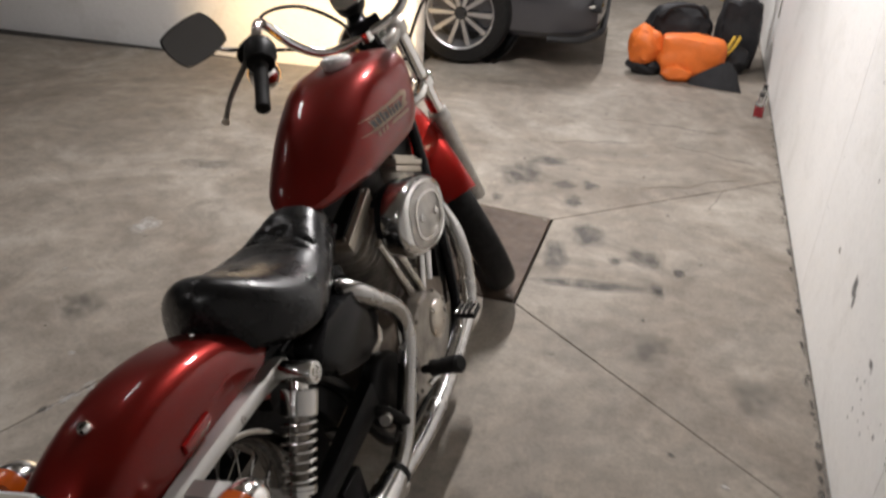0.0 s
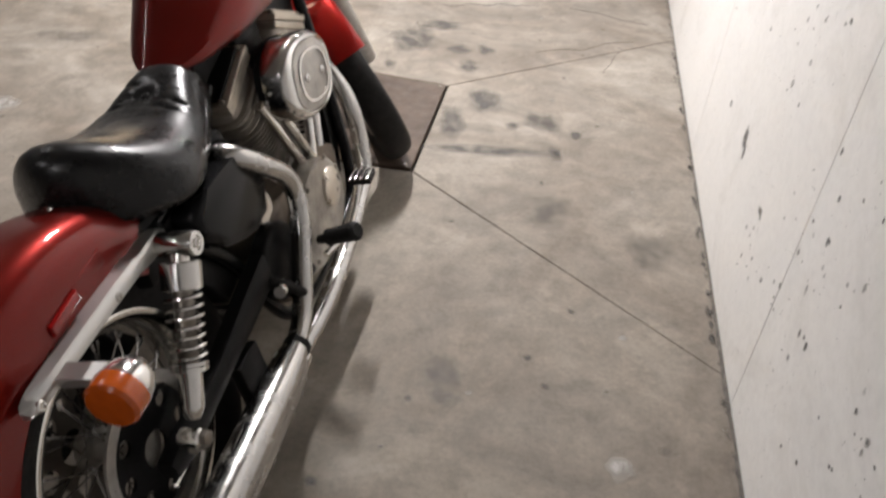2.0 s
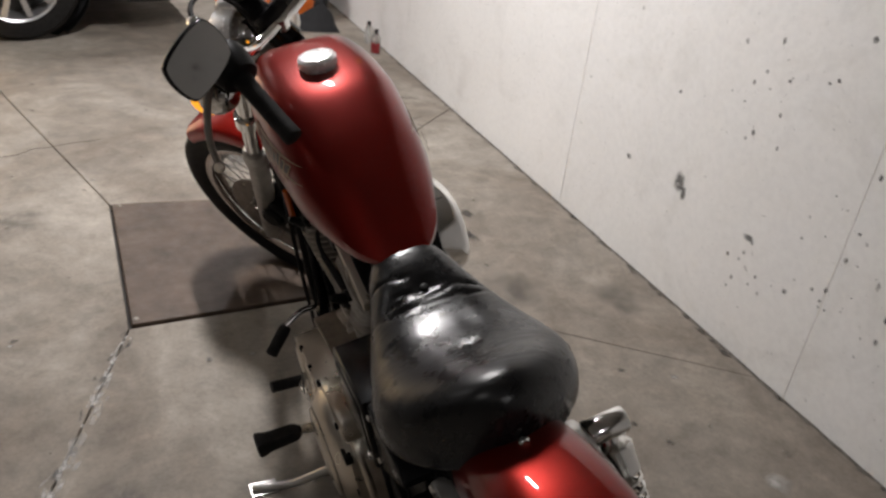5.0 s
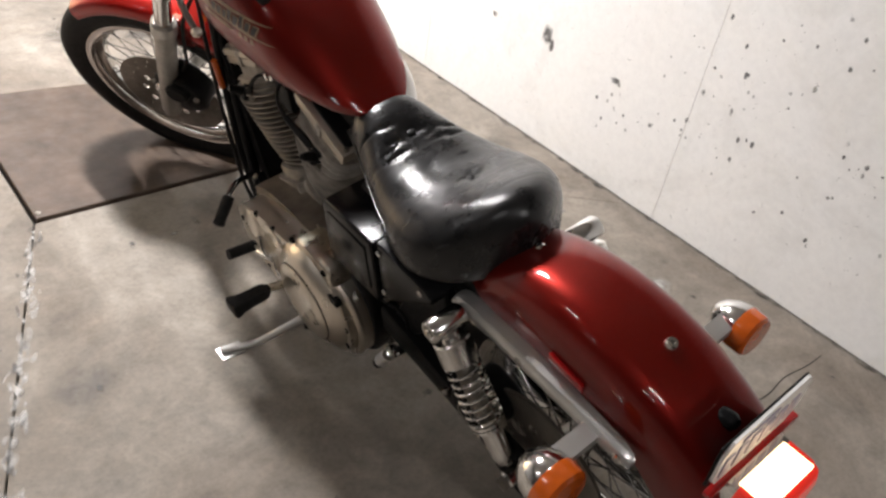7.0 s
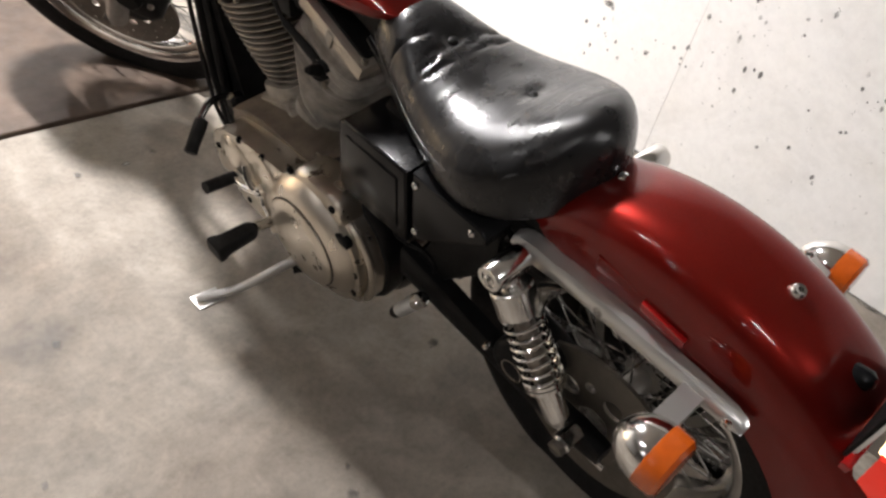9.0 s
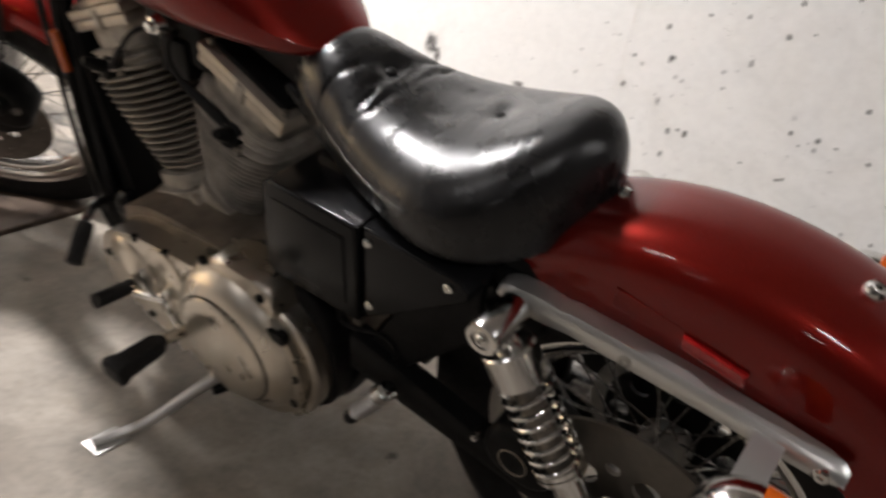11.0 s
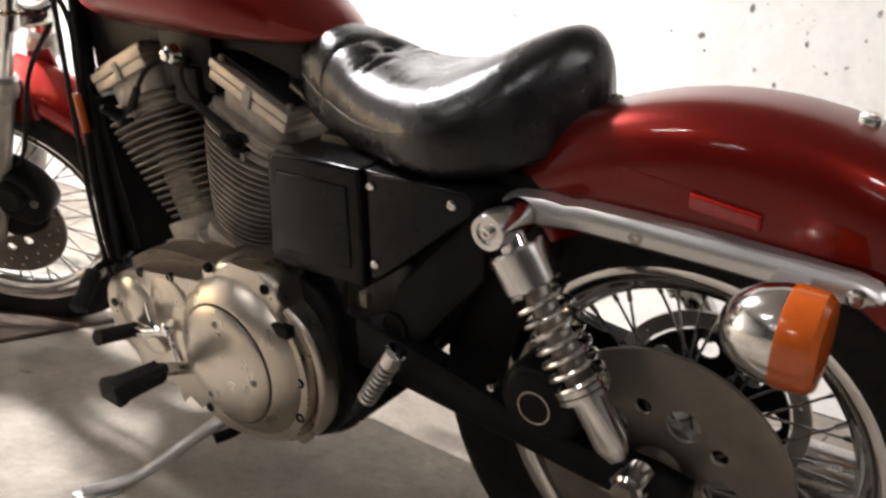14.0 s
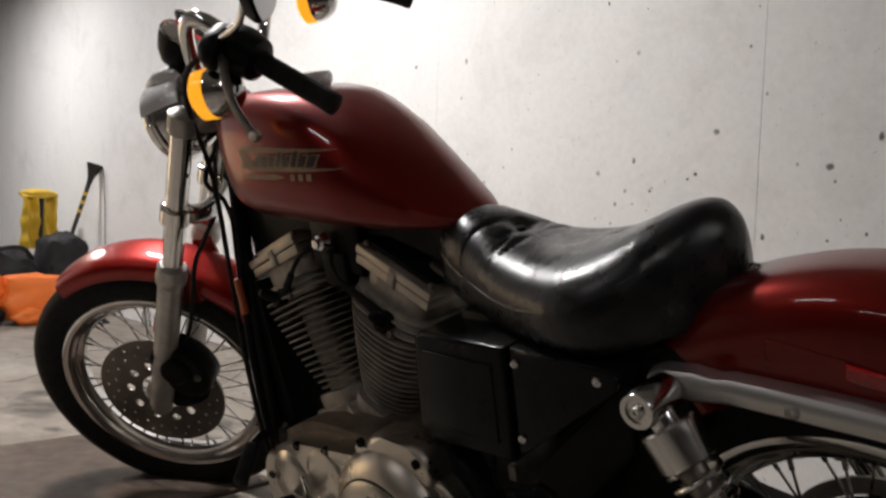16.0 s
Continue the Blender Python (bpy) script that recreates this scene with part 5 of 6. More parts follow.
# added panel and fins that darken the gap between down tubes and cylinder
part("down_tube_filler", slab([(0.915, 0.60), (0.885, 0.60), (0.855, 0.45), (0.83, 0.30), (0.79, 0.22), (0.85, 0.22), (0.885, 0.34), (0.905, 0.5)], -0.075, 0.075, 0.006), SATIN, bike, "black filler panel added in the dark gap between the down tubes")
for k in range(7):
    part("down_tube_filler_fin", slab([(0.92, 0.57), (0.905, 0.46), (0.894, 0.36), (0.902, 0.36), (0.914, 0.46), (0.928, 0.57)], -0.06 + 0.02 * k, -0.056 + 0.02 * k), SATIN, bike)
part("horn", lathe((-0.09, 0.80, 0.31), (-1, 0.2, 0), [(0, 0.03), (0.02, 0.034), (0.03, 0.026), (0.032, 0.0)], 24), BLACK, bike, "black round horn")

# rear indicators
for side in (-1, 1):
    o = Vector((-0.209, -0.287, 0.587)) if side < 0 else Vector((0.205, -0.283, 0.578))
    g = 1.02 if side < 0 else 0.9
    ind = new("turn_signal")
    ind.parent = bike
    ind["label"] = "chrome bullet rear indicator with amber lens"
    part("housing", lathe(o + Vector((0, 0.045, 0)), (0, -1, 0), [(p, q * g) for p, q in ((0, 0.004), (0.003, 0.014), (0.012, 0.027), (0.028, 0.037), (0.045, 0.041), (0.052, 0.041))], 32), HAZED, ind, "chrome bullet housing")
    part("lens", lathe(o - Vector((0, 0.006, 0)), (0, -1, 0), [(p, q * g) for p, q in ((0, 0.0415), (0.003, 0.0425), (0.026, 0.041), (0.031, 0.036), (0.033, 0.0))], 32), AMBER, ind, "amber lens")
    part("stem", slab([(-0.262, 0.588), (-0.292, 0.586), (-0.292, 0.600), (-0.262, 0.602)], side * 0.105, side * 0.19, 0.003), STRUT, ind)

# number plate and tail light
PLATE = surface("number_plate", (0.72, 0.72, 0.7), 0.35, vary=0.08, scale=25)
BLUEBAR = surface("faded_print", (0.42, 0.38, 0.44), 0.4, vary=0.1, scale=40)
plate_m = Matrix.Translation((-0.004, -0.444, 0.695)) @ Matrix.Rotation(radians(2), 4, "X")
npl = part("number_plate", moved(slab([(-0.084, -0.03), (-0.07, -0.054), (0.076, -0.054), (0.09, -0.03), (0.09, 0.03), (0.076, 0.052), (-0.07, 0.052), (-0.084, 0.03)], -0.002, 0.002), plate_m @ Matrix.Rotation(radians(-90), 4, "Z")), PLATE, bike, "white number plate with faded bars")
for k in range(6):
    part("plate_bar", moved(block(-0.074 + 0.026 * k, -0.057 + 0.026 * k, -0.004, -0.0015, -0.03, 0.018, 0.0008), plate_m), BLUEBAR, npl)
part("plate_bar", moved(block(-0.05, 0.02, -0.004, -0.0015, 0.03, 0.04, 0.0008), plate_m), BLUEBAR, npl)
part("plate_holder", moved(block(-0.085, 0.085, 0.002, 0.007, -0.05, 0.045, 0.002), plate_m), SATIN, npl)
tail = new("tail_light")
tail.parent = bike
tail["label"] = "lit red tail light in a chrome base"
part("base", loft([[(x * q, y, 0.60 + (z - 0.60) * q) for x, z in ((-0.06, 0.565), (0.06, 0.565), (0.068, 0.60), (0.055, 0.635), (-0.055, 0.635), (-0.068, 0.60))] for y, q in ((-0.36, 0.55), (-0.40, 0.8), (-0.45, 1.0), (-0.466, 1.0))]), CHROME, tail, "chrome tail light base")
TAIL = glowing("lit_tail_lens", (1.0, 0.06, 0.03), 0.25, (0.6, 0.015, 0.015))
TAILHOT = glowing("tail_lamp_window", (1.0, 0.72, 0.42), 3.0)
part("lens", loft([[(x * q, y, 0.60 + (z - 0.60) * q) for x, z in ((-0.06, 0.565), (0.06, 0.565), (0.068, 0.60), (0.055, 0.635), (-0.055, 0.635), (-0.068, 0.60))] for y, q in ((-0.466, 1.0), (-0.502, 0.98), (-0.514, 0.9), (-0.519, 0.75))]), TAIL, tail, "lit red lens")
part("top_window", block(-0.046, 0.046, -0.508, -0.462, 0.632, 0.639, 0.002), TAILHOT, tail, "glowing plate lamp window")
part("red_rail", block(-0.09, 0.096, -0.452, -0.44, 0.624, 0.637, 0.002), REDLENS, npl)
part("plug", lathe((0.0, -0.378, 0.655), (0, -1, 0.35), [(0, 0.015), (0.018, 0.015), (0.034, 0.0125), (0.04, 0.007)], 16), BLACK, bike, "black rubber plug")
for s_ in (-1, 1):
    part("fender_crease", tube([(s_ * 0.05, -0.40, 0.63), (s_ * 0.062, -0.43, 0.57)], 0.006, 8), RED, rear_fender)

# ---- things beyond the motorcycle ----
BACK = Matrix.Translation((0.135, -0.186, 0)) @ Matrix.Rotation(radians(1.1), 4, "Z") @ Matrix.Scale(1.2546, 4)
ORANGE = surface("orange_nylon", (0.75, 0.17, 0.025), 0.55, vary=0.12, scale=12, bumps=0.3, bscale=70)
BLACKCLOTH = surface("black_nylon", (0.016, 0.016, 0.018), 0.6, vary=0.3, scale=15, bumps=0.3, bscale=80, spec=0.3)
YELLOW = surface("yellow_rain_cloth", (0.62, 0.4, 0.03), 0.5, vary=0.15, scale=10, bumps=0.3, bscale=50)
CARPAINT = surface("dark_grey_car_paint", (0.05, 0.05, 0.058), 0.3, metal=0.4, vary=0.06, scale=300, coat=1.0)
PLASTIC = surface("black_plastic", (0.02, 0.02, 0.021), 0.6, vary=0.2, scale=40, spec=0.3)
CLEAR = surface("clear_plastic", (0.7, 0.7, 0.68), 0.1, vary=0.03, scale=40)
CLEAR.node_tree.nodes["Principled BSDF"].inputs["Transmission Weight"].default_value = 0.8
CARRIM = surface("car_wheel_alloy", (0.5, 0.5, 0.51), 0.32, metal=0.85, vary=0.05, scale=10)
CHALK = surface("faded_black_pole", (0.02, 0.02, 0.02), 0.45, vary=0.3, scale=20)


def lump(name, c, size, seed, material, parent, label="", crumple=0.18, sub=4, box=0.0):
    """A slumped cloth form: a rounded body with folds, flat where it lies on the ground."""
    bm = bmesh.new()
    bmesh.ops.create_icosphere(bm, subdivisions=sub, radius=1.0)
    off = Vector((seed * 3.1, seed * 1.7, seed * 0.9))
    for v in bm.verts:
        d = v.co.normalized()
        if box:
            k = max(abs(d.x), abs(d.y), abs(d.z))
            d = d.lerp(d / k, box)
        n = noise.noise(d * 1.6 + off) * crumple + abs(noise.noise(d * 3.4 + off)) * crumple * 0.7 + noise.noise(d * 8 + off) * crumple * 0.22
        p = d * (1 + n)
        v.co = Vector((c[0] + p.x * size[0], c[1] + p.y * size[1], max(0.002, c[2] + p.z * size[2])))
    return part(name, bm, material, parent, label)


# duffel bag
bag = thing("duffel_bag", "slumped black and orange duffel bag on the floor", "bag")
lump("body", (0.875, 5.14, 0.15), (0.215, 0.11, 0.135), 1, ORANGE, bag, "crumpled orange nylon", 0.14, box=0.55)
lump("end", (0.575, 5.13, 0.19), (0.105, 0.1, 0.125), 2, ORANGE, bag, "orange gathered end", 0.25)
lump("side_pocket", (0.6, 5.16, 0.06), (0.125, 0.08, 0.07), 4, BLACKCLOTH, bag, "black side pocket", 0.2)
lump("trim", (0.80, 5.04, 0.05), (0.10, 0.05, 0.055), 5, ORANGE, bag, "loose orange flap", 0.25)
part("base_panel", loft([[(x0, y0, 0.002), (x1, y1, 0.002), (x1 - 0.01, y1 + 0.05, h1), (x0, y0 + 0.05, h0)] for x0, y0, h0, x1, y1, h1 in ((0.88, 4.985, 0.03, 0.9, 4.975, 0.04), (0.95, 4.955, 0.085, 1.0, 4.945, 0.11), (1.03, 4.93, 0.14, 1.08, 4.92, 0.165), (1.1, 4.92, 0.18, 1.17, 4.895, 0.12), (1.15, 4.97, 0.13, 1.205, 4.885, 0.03))]), BLACKCLOTH, bag, "stiff black base panel")
# black bag behind it
bag2 = thing("travel_bag", "bulky black bag behind the orange one", "bag")
lump("body", (0.80, 5.52, 0.23), (0.21, 0.15, 0.19), 7, BLACKCLOTH, bag2, "black nylon body", 0.2, box=0.4)
part("handle", tube([(0.66, 5.38, 0.33), (0.74, 5.35, 0.42), (0.88, 5.36, 0.43), (0.96, 5.4, 0.36)], 0.014, 8), BLACKCLOTH, bag2)
# backpack with yellow stripes leaning on the wall
pack = thing("backpack", "black backpack with yellow stripes leaning on the wall", "bag")
lump("body", (1.2, 5.55, 0.25), (0.14, 0.17, 0.26), 9, BLACKCLOTH, pack, "black nylon body", 0.14, box=0.45)
lump("lid", (1.17, 5.38, 0.09), (0.12, 0.1, 0.1), 10, BLACKCLOTH, pack, "", 0.2)
for dx, dz in ((0, 0), (0.035, 0.0)):
    part("stripe", tube([(1.09 + dx, 5.28, 0.15 + dz), (1.12 + dx, 5.275, 0.2 + dz), (1.155 + dx, 5.3, 0.27 + dz)], 0.011, 8), YELLOW, pack, "yellow stripe")

# yellow rain jacket
jacket = thing("rain_jacket", "yellow rain jacket draped over the backpack", "jacket")


def cloth(name, x0, x1, z0, z1, y, seed, parent, material):
    nx, nz = 14, 22
    rows = []
    for j in range(nz + 1):
        z = z0 + (z1 - z0) * j / nz
        row = []
        for i in range(nx + 1):
            u = i / nx
            w = 1 + 0.25 * noise.noise(Vector((j * 0.23, seed, 0)))
            x = (x0 + x1) / 2 + (u - 0.5) * (x1 - x0) * w
            d = 0.018 * math.sin(u * 9 + seed + 0.12 * j) + 0.02 * noise.noise(Vector((u * 3, j * 0.2, seed)))
            row.append((x, y + d - 0.03 * (z - z0), z))
        rows.append(row + [(a, b + 0.006, c) for a, b, c in row[::-1]])
    return part(name, loft(rows), material, parent)


cloth("front_panel", 1.08, 1.185, 0.40, 0.75, 5.86, 1, jacket, YELLOW)
cloth("front_panel", 1.22, 1.32, 0.38, 0.74, 5.88, 2, jacket, YELLOW)
lump("collar", (1.2, 5.9, 0.765), (0.12, 0.06, 0.04), 12, YELLOW, jacket, "", 0.2)
part("strap", tube([(1.2, 5.9, 0.03), (1.2, 5.87, 0.4), (1.2, 5.86, 0.74)], 0.02, 8), BLACKCLOTH, pack, "black frame rod")
# long-handled brush
brush = thing("brush", "black long-handled brush leaning on the white wall", "brush")
p, q = Vector((1.40, 5.52, 0.985)), Vector((1.16, 5.64, 0.02))
dd = (p - q).normalized()
part("handle", rod(q, p - dd * 0.11, 0.014, 12), CHALK, brush)
part("head", lathe(p - dd * 0.15, dd, [(0, 0.014), (0.04, 0.018), (0.09, 0.032), (0.145, 0.055), (0.15, 0.052)], 16), CHALK, brush, "flared black head")
for k in (0.66, 0.72, 0.78):
    part("band", lathe(q + dd * k, dd, [(0, 0.0155), (0.024, 0.0155)], 12, caps=False), YELLOW, brush, "yellow band")
cord = thing("cord", "thin grey cord hanging on the wall", "cord")
part("strand", tube([(1.405, 5.42, 0.95), (1.41, 5.4, 0.75), (1.412, 5.38, 0.4)], 0.004, 6), STEEL, cord)


def bottle(x, y, s, liquid, label):
    b = thing("bottle", label, "bottle", BACK @ pose(x, y, 0), "bottles by the wall")
    part("shell", lathe((0, 0, 0), (0, 0, 1), [(0, 0.03 * s), (0.004, 0.034 * s), (0.11 * s, 0.034 * s), (0.135 * s, 0.02 * s), (0.15 * s, 0.0145 * s)], 20), CLEAR, b)
    if liquid:
        part("contents", lathe((0, 0, 0.003), (0, 0, 1), [(0, 0.028 * s), (0.003, 0.0345 * s), (0.075 * s, 0.0345 * s), (0.076 * s, 0.02)], 20), liquid, b, "dark red contents")
    part("cap", lathe((0, 0, 0.15 * s), (0, 0, 1), [(0, 0.0165 * s), (0.022 * s, 0.0165 * s), (0.024 * s, 0.012)], 14), PLASTIC, b, "black cap")
    return b


bottle(0.957, 3.655, 0.66, surface("dark_red_liquid", (0.22, 0.02, 0.025), 0.2, vary=0.1, scale=40), "clear bottle with red contents and black cap")
bottle(1.0, 3.83, 0.62, None, "clear bottle with black cap on the floor")

# parked car
car = thing("car", "dark grey parked car behind the partition wall", "car", pose(0.28, 4.97, 0) @ Matrix.Scale(1.08, 4))
CB = [(0.0, 0.25, 0.75, 0.33, 0.62), (-0.04, 0.1, 0.9, 0.24, 0.72), (-0.15, 0.03, 0.98, 0.2, 0.78), (-0.32, 0.005, 1.0, 0.19, 0.82), (-0.6, 0.0, 1.0, 0.19, 0.86), (-0.95, 0.0, 1.0, 0.19, 0.9), (-1.2, 0.0, 1.0, 0.2, 0.94)]


def car_section(x, in0, frac, low, top):
    """One cut across the car, from the near sill over the top to the far sill."""
    w = 1.76
    y0, y1 = in0, w - in0
    return [(x, y0 + 0.05, low), (x, y0 + 0.01, low + 0.04), (x, y0, low + 0.2), (x, y0 + 0.01, low + (top - low) * 0.65), (x, y0 + 0.06, top - 0.03), (x, y0 + 0.16, top), (x, y1 - 0.16, top), (x, y1 - 0.06, top - 0.03), (x, y1 - 0.01, low + (top - low) * 0.65), (x, y1, low + 0.2), (x, y1 - 0.01, low + 0.04), (x, y1 - 0.05, low)]


secs = [car_section(*s) for s in CB] + [car_section(x, 0.0, 1, 0.2, 0.96) for x in (-2.0, -3.0, -3.6)] + [car_section(-3.95, 0.05, 1, 0.22, 0.85), car_section(-4.1, 0.3, 1, 0.3, 0.7)]
part("body", loft(secs), CARPAINT, car, "dark grey painted body")
part("cabin", loft([[(x, 0.12, 0.93), (x, 0.3, z), (x, 1.46, z), (x, 1.64, 0.93)] for x, z in ((-0.95, 0.94), (-1.5, 1.38), (-2.4, 1.45), (-3.3, 1.36), (-3.85, 0.95))]), BLACK, car, "dark glazed cabin")
part("bumper_lip", tube([(-0.33, 0.0, 0.2), (-0.15, 0.025, 0.2), (-0.04, 0.12, 0.22), (0.0, 0.3, 0.25), (0.0, 1.4, 0.25)], 0.02, 10), PLASTIC, car, "black bumper lip")
part("fog_trim", tube([(-0.1, 0.035, 0.40), (-0.05, 0.06, 0.405), (-0.02, 0.12, 0.405)], 0.010, 8), CHROME, car, "chrome lamp trim")
part("fog_recess", slab(round_outline([(0.05, 0.37), (0.16, 0.36), (0.24, 0.40), (0.16, 0.46), (0.06, 0.45)], 3), -0.075, -0.02, 0.006), PLASTIC, car)
for wx, wy, flip_y in ((-0.87, 0.0, 1), (-3.35, 0.0, 1), (-0.87, 1.76, -1), (-3.35, 1.76, -1)):
    w = new("wheel")
    w.parent = car
    w["label"] = "black tyre on a split-spoke alloy wheel"
    c = Vector((wx, wy + 0.04 * flip_y, 0.315))
    prof = [(-0.1, 0.21), (-0.105, 0.25), (-0.1, 0.29), (-0.075, 0.312), (0, 0.317), (0.075, 0.312), (0.1, 0.29), (0.105, 0.25), (0.1, 0.21)]
    part("tyre", lathe(c, (0, 1, 0), prof, 48, caps=False), RUBBER, w)
    part("arch", lathe(c + Vector((0, 0.03 * flip_y, 0)), (0, 1, 0), [(-0.03, 0.375), (0.0, 0.385), (0.1, 0.385), (0.1, 0.30), (-0.02, 0.36)], 48, caps=False), PLASTIC, w)
    part("rim", lathe(c, (0, 1, 0), [(-0.1 * flip_y, 0.205), (-0.105 * flip_y, 0.214), (-0.09 * flip_y, 0.205), (-0.02 * flip_y, 0.19), (0.05 * flip_y, 0.19)], 48, caps=False), CARRIM, w, "alloy rim")
    part("backing", lathe(c, (0, 1, 0), [(0.02, 0.195), (0.03, 0.195), (0.03, 0.0)], 32), PLASTIC, w)
    part("hub", lathe(c, (0, -flip_y, 0), [(0.05, 0.04), (0.085, 0.036), (0.092, 0.03), (0.094, 0.0)], 24), PLASTIC, w)
    for k in range(5):
        for e in (-0.17, 0.17):
            a = 2 * math.pi * k / 5 + 0.3
            p0 = c + Vector((0.04 * math.cos(a + e * 2), -0.08 * flip_y, 0.04 * math.sin(a + e * 2)))
            p1 = c + Vector((0.2 * math.cos(a + e * 1.9), -0.088 * flip_y, 0.2 * math.sin(a + e * 1.9)))
            t = (p1 - p0).normalized()
            s_ = Vector((0, 1, 0)).cross(t)
            part("spoke", loft([[p0 + s_ * 0.01, p0 + s_ * 0.01 + Vector((0, 0.03 * flip_y, 0)), p0 - s_ * 0.01 + Vector((0, 0.03 * flip_y, 0)), p0 - s_ * 0.01], [p1 + s_ * 0.015, p1 + s_ * 0.015 + Vector((0, 0.03 * flip_y, 0)), p1 - s_ * 0.015 + Vector((0, 0.03 * flip_y, 0)), p1 - s_ * 0.015]]), CARRIM, w)

# ---- stains and dirt on the floor ----


def stain_material(name, colour, strength):
    """A stain that thins out to its rim and is broken up by the grain of the concrete."""
    m, nt, b = nodes_of(name)
    b.inputs["Base Color"].default_value, b.inputs["Roughness"].default_value = (*colour, 1), 0.55
    n = noise_tex(nt, 16, 9, 0.72)
    r = ramp(nt, n.outputs[0], [(0.36, grey(0.1)), (0.6, grey(1.0))])
    at = nt.nodes.new("ShaderNodeAttribute")
    at.attribute_name = "thickness"
    mul = nt.nodes.new("ShaderNodeMath")
    mul.operation = "MULTIPLY"
    link(nt, r.outputs[0], mul.inputs[0])
    link(nt, at.outputs["Fac"], mul.inputs[1])
    mul2 = nt.nodes.new("ShaderNodeMath")
    mul2.operation = "MULTIPLY"
    mul2.inputs[1].default_value = strength
    link(nt, mul.outputs[0], mul2.inputs[0])
    link(nt, mul2.outputs[0], b.inputs["Alpha"])
    return m


OIL = stain_material("oil_stain", (0.075, 0.069, 0.062), 0.85)
PALE = stain_material("pale_splash", (0.5, 0.48, 0.45), 0.7)
GRIME = stain_material("grime", (0.09, 0.083, 0.072), 0.5)
rs = random.Random(4)


def blot(x, y, rx, ry, turn, material, z=0.0006, n=32):
    bm = bmesh.new()
    lay = bm.verts.layers.float.new("thickness")
    sd = rs.random() * 50
    mid = bm.verts.new((x, y, z))
    mid[lay] = 1.0
    rings = []
    for q0, thick in ((0.45, 0.95), (0.75, 0.6), (1.15, 0.0)):
        row = []
        for k in range(n):
            a = 2 * math.pi * k / n
            q = q0 * (1 + 0.45 * noise.noise(Vector((math.cos(a) * 1.5, math.sin(a) * 1.5, sd))) + 0.2 * noise.noise(Vector((math.cos(a) * 4, math.sin(a) * 4, sd))))
            u, v = rx * q * math.cos(a), ry * q * math.sin(a)
            w = bm.verts.new((x + u * math.cos(turn) - v * math.sin(turn), y + u * math.sin(turn) + v * math.cos(turn), z))
            w[lay] = thick
            row.append(w)
        rings.append(row)
    for k in range(n):
        bm.faces.new((mid, rings[0][k], rings[0][(k + 1) % n]))
    ring_faces(bm, rings, caps=False)
    return part("stain", bm, material, floor, smooth=False)


BLOTS = [
    (OIL, 0.36, 2.57, 0.065, 0.110),
    (OIL, 0.25, 2.35, 0.055, 0.116),
    (OIL, 0.59, 2.42, 0.065, 0.082),
    (OIL, 0.71, 2.35, 0.026, 0.039),
    (OIL, 0.47, 2.37, 0.030, 0.036),
    (OIL, 0.63, 2.19, 0.026, 0.062),
    (OIL, 0.41, 2.17, 0.223, 0.036),
    (OIL, 0.28, 2.88, 0.044, 0.066),
    (OIL, 0.22, 3.05, 0.056, 0.053),
    (OIL, -0.05, 2.82, 0.025, 0.054),
    (OIL, 0.02, 3.13, 0.123, 0.122),
    (OIL, 0.13, 3.33, 0.091, 0.067),
    (OIL, 0.34, 3.07, 0.036, 0.053),
    (GRIME, 0.60, 1.82, 0.108, 0.092),
    (GRIME, 0.89, 1.66, 0.067, 0.107),
    (GRIME, -0.89, 2.74, 0.165, 0.100),
    (GRIME, -1.42, 2.77, 0.127, 0.072),
    (GRIME, -0.72, 1.38, 0.070, 0.05),
    (GRIME, 0.84, 0.90, 0.026, 0.015),
    (PALE, 0.73, 0.84, 0.032, 0.030),
    (PALE, -1.34, 2.13, 0.05, 0.08),
    (PALE, -1.09, 3.44, 0.077, 0.045),
    (GRIME, 0.33, 1.05, 0.060, 0.065),
    (GRIME, 0.35, 0.98, 0.026, 0.025),
    (GRIME, -1.23, 1.55, 0.098, 0.070),
]
for k, (m, x, y, rx, ry) in enumerate(BLOTS):
    blot(x, y, rx, ry, 0.1, m, 0.0006 + 0.00015 * k)
# scattered small spots and the dirt line at the foot of the wall
for k in range(170):
    x, y = rs.uniform(-1.8, 0.95), rs.uniform(-0.6, 4.3)
    r = rs.uniform(0.003, 0.014)
    if not (-0.6 < x < 0.25 and 1.9 < y < 2.85):
        blot(x, y, r, r * rs.uniform(0.5, 1.0), rs.uniform(0, 3), OIL if k % 4 else PALE, 0.005 + 0.00002 * k - 0.0045, 14)
# grit and damp spots along the foot of the wall
for k in range(170):
    y = rs.uniform(-0.4, 4.2)
    r = rs.uniform(0.003, 0.013)
    blot(wall_x(y) - 0.006 - r * rs.uniform(0.5, 1.4), y, r * 0.7, r * rs.uniform(0.8, 2.2), 0.03, GRIME if k % 3 else OIL, 0.0024 + 0.00002 * k, 14)
# crumbled pale edges of the joint on the open side and a short crack
for k in range(130):
    u = rs.uniform(0, 0.7)
    off = rs.gauss(0, 0.011)
    x, y = -0.59 - 0.62 * u + off, 1.99 - 1.36 * u - off * 0.45
    r = rs.uniform(0.006, 0.022)
    blot(x, y, r, r * rs.uniform(0.25, 0.5), rs.uniform(0.9, 1.4), PALE if k % 5 else OIL, 0.0011 + 0.00001 * k, 12)
part("crack", tube([(0.465, 0.434, 0.0002), (0.58, 0.416, 0.0002), (0.68, 0.418, 0.0002), (0.78, 0.4, 0.0002), (0.86, 0.393, 0.0002)], [0.0008, 0.002, 0.0016, 0.002, 0.0008], 6), JOINT, floor)
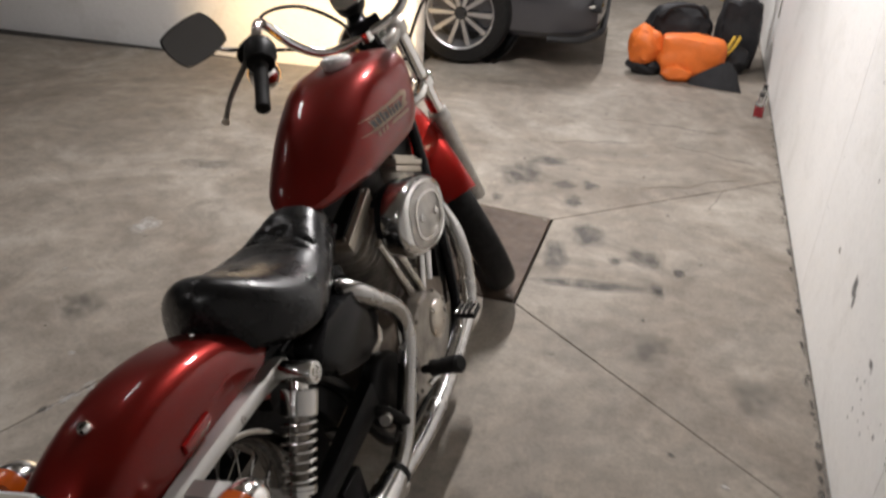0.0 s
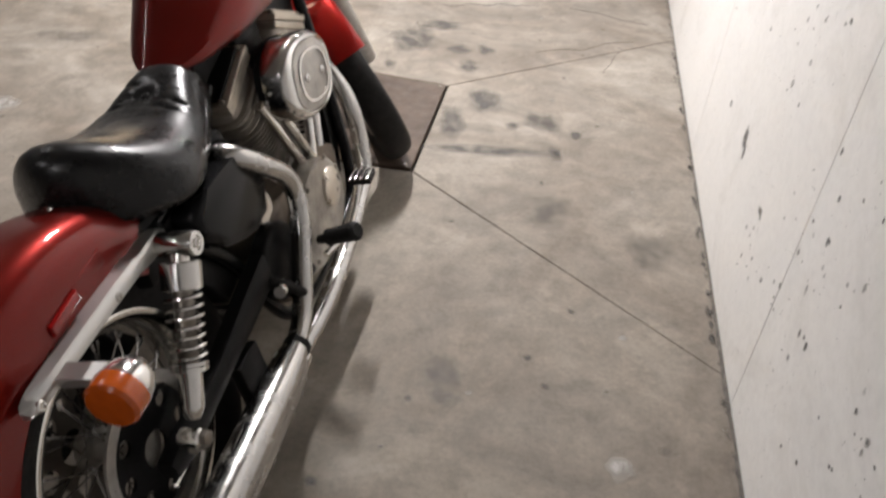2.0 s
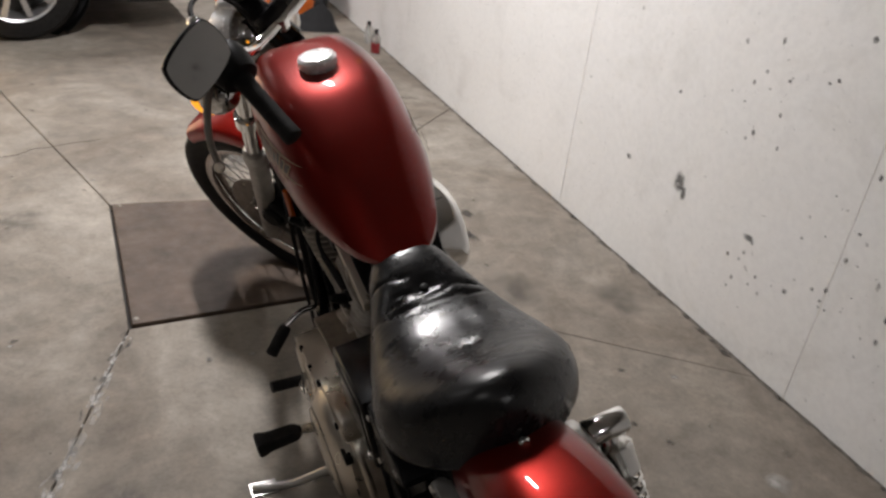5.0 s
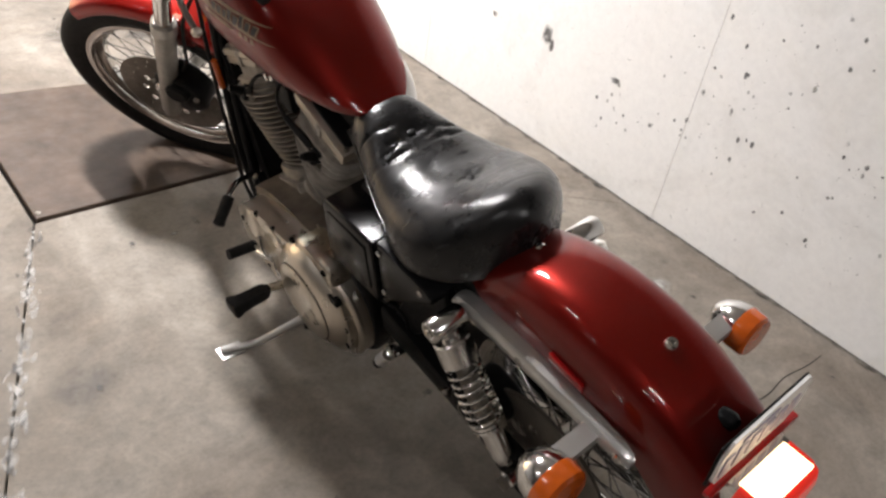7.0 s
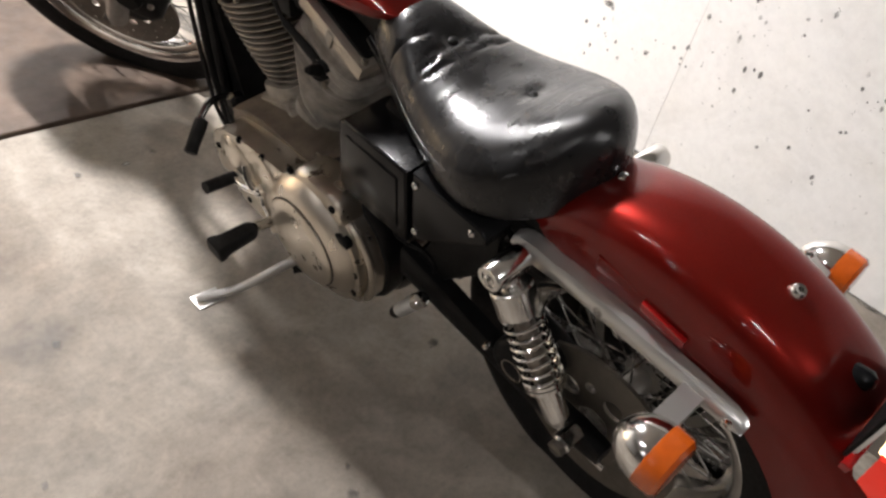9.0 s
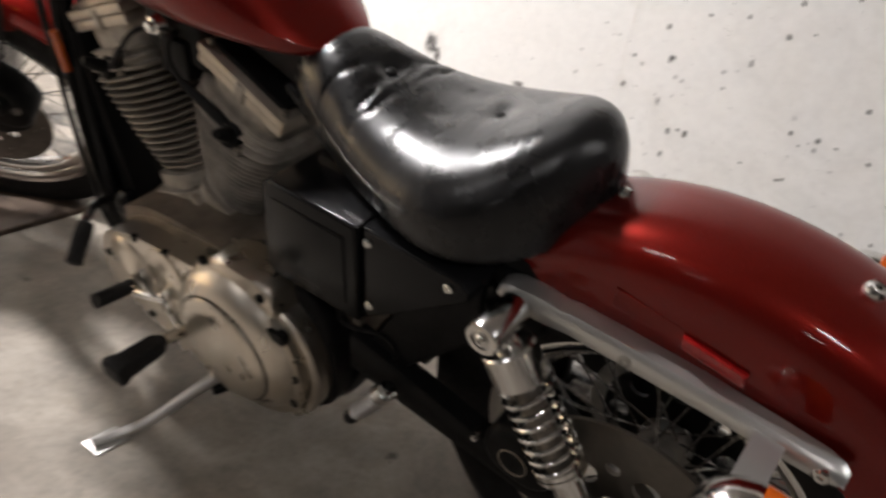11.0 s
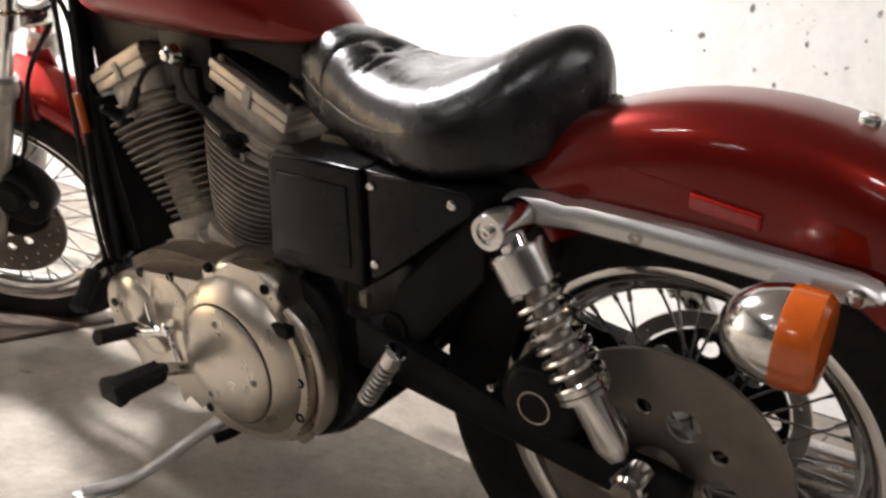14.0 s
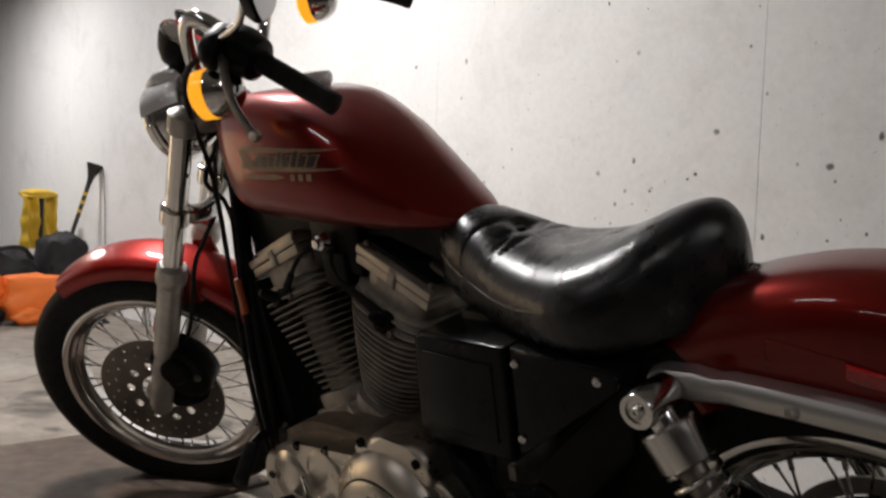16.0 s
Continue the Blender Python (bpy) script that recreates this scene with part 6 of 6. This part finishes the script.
for x, y, turn, ln in ((0.55, 3.1, 0.5, 0.55), (0.75, 3.75, -0.35, 0.4), (0.1, 3.6, 0.25, 0.5), (0.35, 4.1, -0.1, 0.6), (0.85, 2.95, 1.2, 0.35), (-0.9, 3.3, 0.3, 0.45)):
    pts = [(x + ln * k / 7 * math.cos(turn) + rs.gauss(0, 0.012), y + ln * k / 7 * math.sin(turn) + rs.gauss(0, 0.012), 0.0002) for k in range(8)]
    part("crack", tube(pts, [0.0006] + [rs.uniform(0.0009, 0.0018) for k in range(6)] + [0.0006], 6), JOINT, floor)
# dark holes and smears on the long wall
MARK = stain_material("wall_mark", (0.15, 0.145, 0.138), 1.0)


def wall_mark(y, z, ry, rz, k, n=14):
    bm = bmesh.new()
    lay = bm.verts.layers.float.new("thickness")
    sd = rs.random() * 50
    x = -0.0005 - 0.00001 * k
    mid = bm.verts.new((x, 0, 0))
    mid[lay] = 1.0
    rings = []
    for q0, thick in ((0.6, 1.0), (1.1, 0.0)):
        row = []
        for i in range(n):
            a = 2 * math.pi * i / n
            q = q0 * (1 + 0.5 * noise.noise(Vector((math.cos(a) * 1.6, math.sin(a) * 1.6, sd))))
            w = bm.verts.new((x, ry * q * math.cos(a), rz * q * math.sin(a)))
            w[lay] = thick
            row.append(w)
        rings.append(row)
    for i in range(n):
        bm.faces.new((mid, rings[0][i], rings[0][(i + 1) % n]))
    ring_faces(bm, rings, caps=False)
    return part("stain", moved(bm, Matrix.Translation((wall_x(y), y, z)) @ SQUARE), MARK, wall_east, smooth=False)


MARKS = [(1.684, 0.387, 0.026, 0.034), (1.655, 0.36, 0.012, 0.02), (1.357, 0.363, 0.022, 0.01), (1.957, 0.365, 0.014, 0.012), (1.183, 0.289, 0.008, 0.009), (1.574, 0.877, 0.007, 0.01), (1.189, 0.987, 0.009, 0.009), (0.881, 0.884, 0.011, 0.009)]
for cy, cz, sy, sz, count in ((1.33, 0.27, 0.07, 0.05, 14), (1.0, 0.45, 0.12, 0.1, 26), (0.55, 0.42, 0.2, 0.16, 30), (1.45, 0.72, 0.12, 0.09, 16), (0.8, 0.82, 0.3, 0.16, 30), (2.1, 0.9, 0.5, 0.3, 16), (1.0, 1.25, 0.5, 0.2, 14)):
    for k in range(count):
        r = rs.uniform(0.002, 0.0065)
        MARKS.append((rs.gauss(cy, sy), max(0.05, rs.gauss(cz, sz)), r, r * rs.uniform(0.8, 1.8)))
for k, (y, z, ry, rz) in enumerate(MARKS):
    wall_mark(y, z, ry, rz, k)
bm = bmesh.new()
prev = None
for k in range(241):
    y = -2.0 + 8.0 * k / 240
    x = wall_x(y)
    w = 0.002 + 0.009 * abs(noise.noise(Vector((y * 5, 0.3, 0)))) + 0.004 * noise.noise(Vector((y * 21, 1.3, 0)))
    row = [bm.verts.new((x - w - 0.003, y, 0.0005)), bm.verts.new((x - w * 0.4, y, 0.004)), bm.verts.new((x + 0.001, y, 0.003 + 0.005 * noise.noise(Vector((y * 9, 4, 0)))))]
    if prev:
        for i in range(2):
            bm.faces.new((prev[i], row[i], row[i + 1], prev[i + 1]))
    prev = row
part("dirt_line", bm, surface("gritty_dirt", (0.12, 0.108, 0.095), 0.95, vary=0.5, scale=40, bumps=0.3), wall_east, "dark dirt along the foot of the wall")
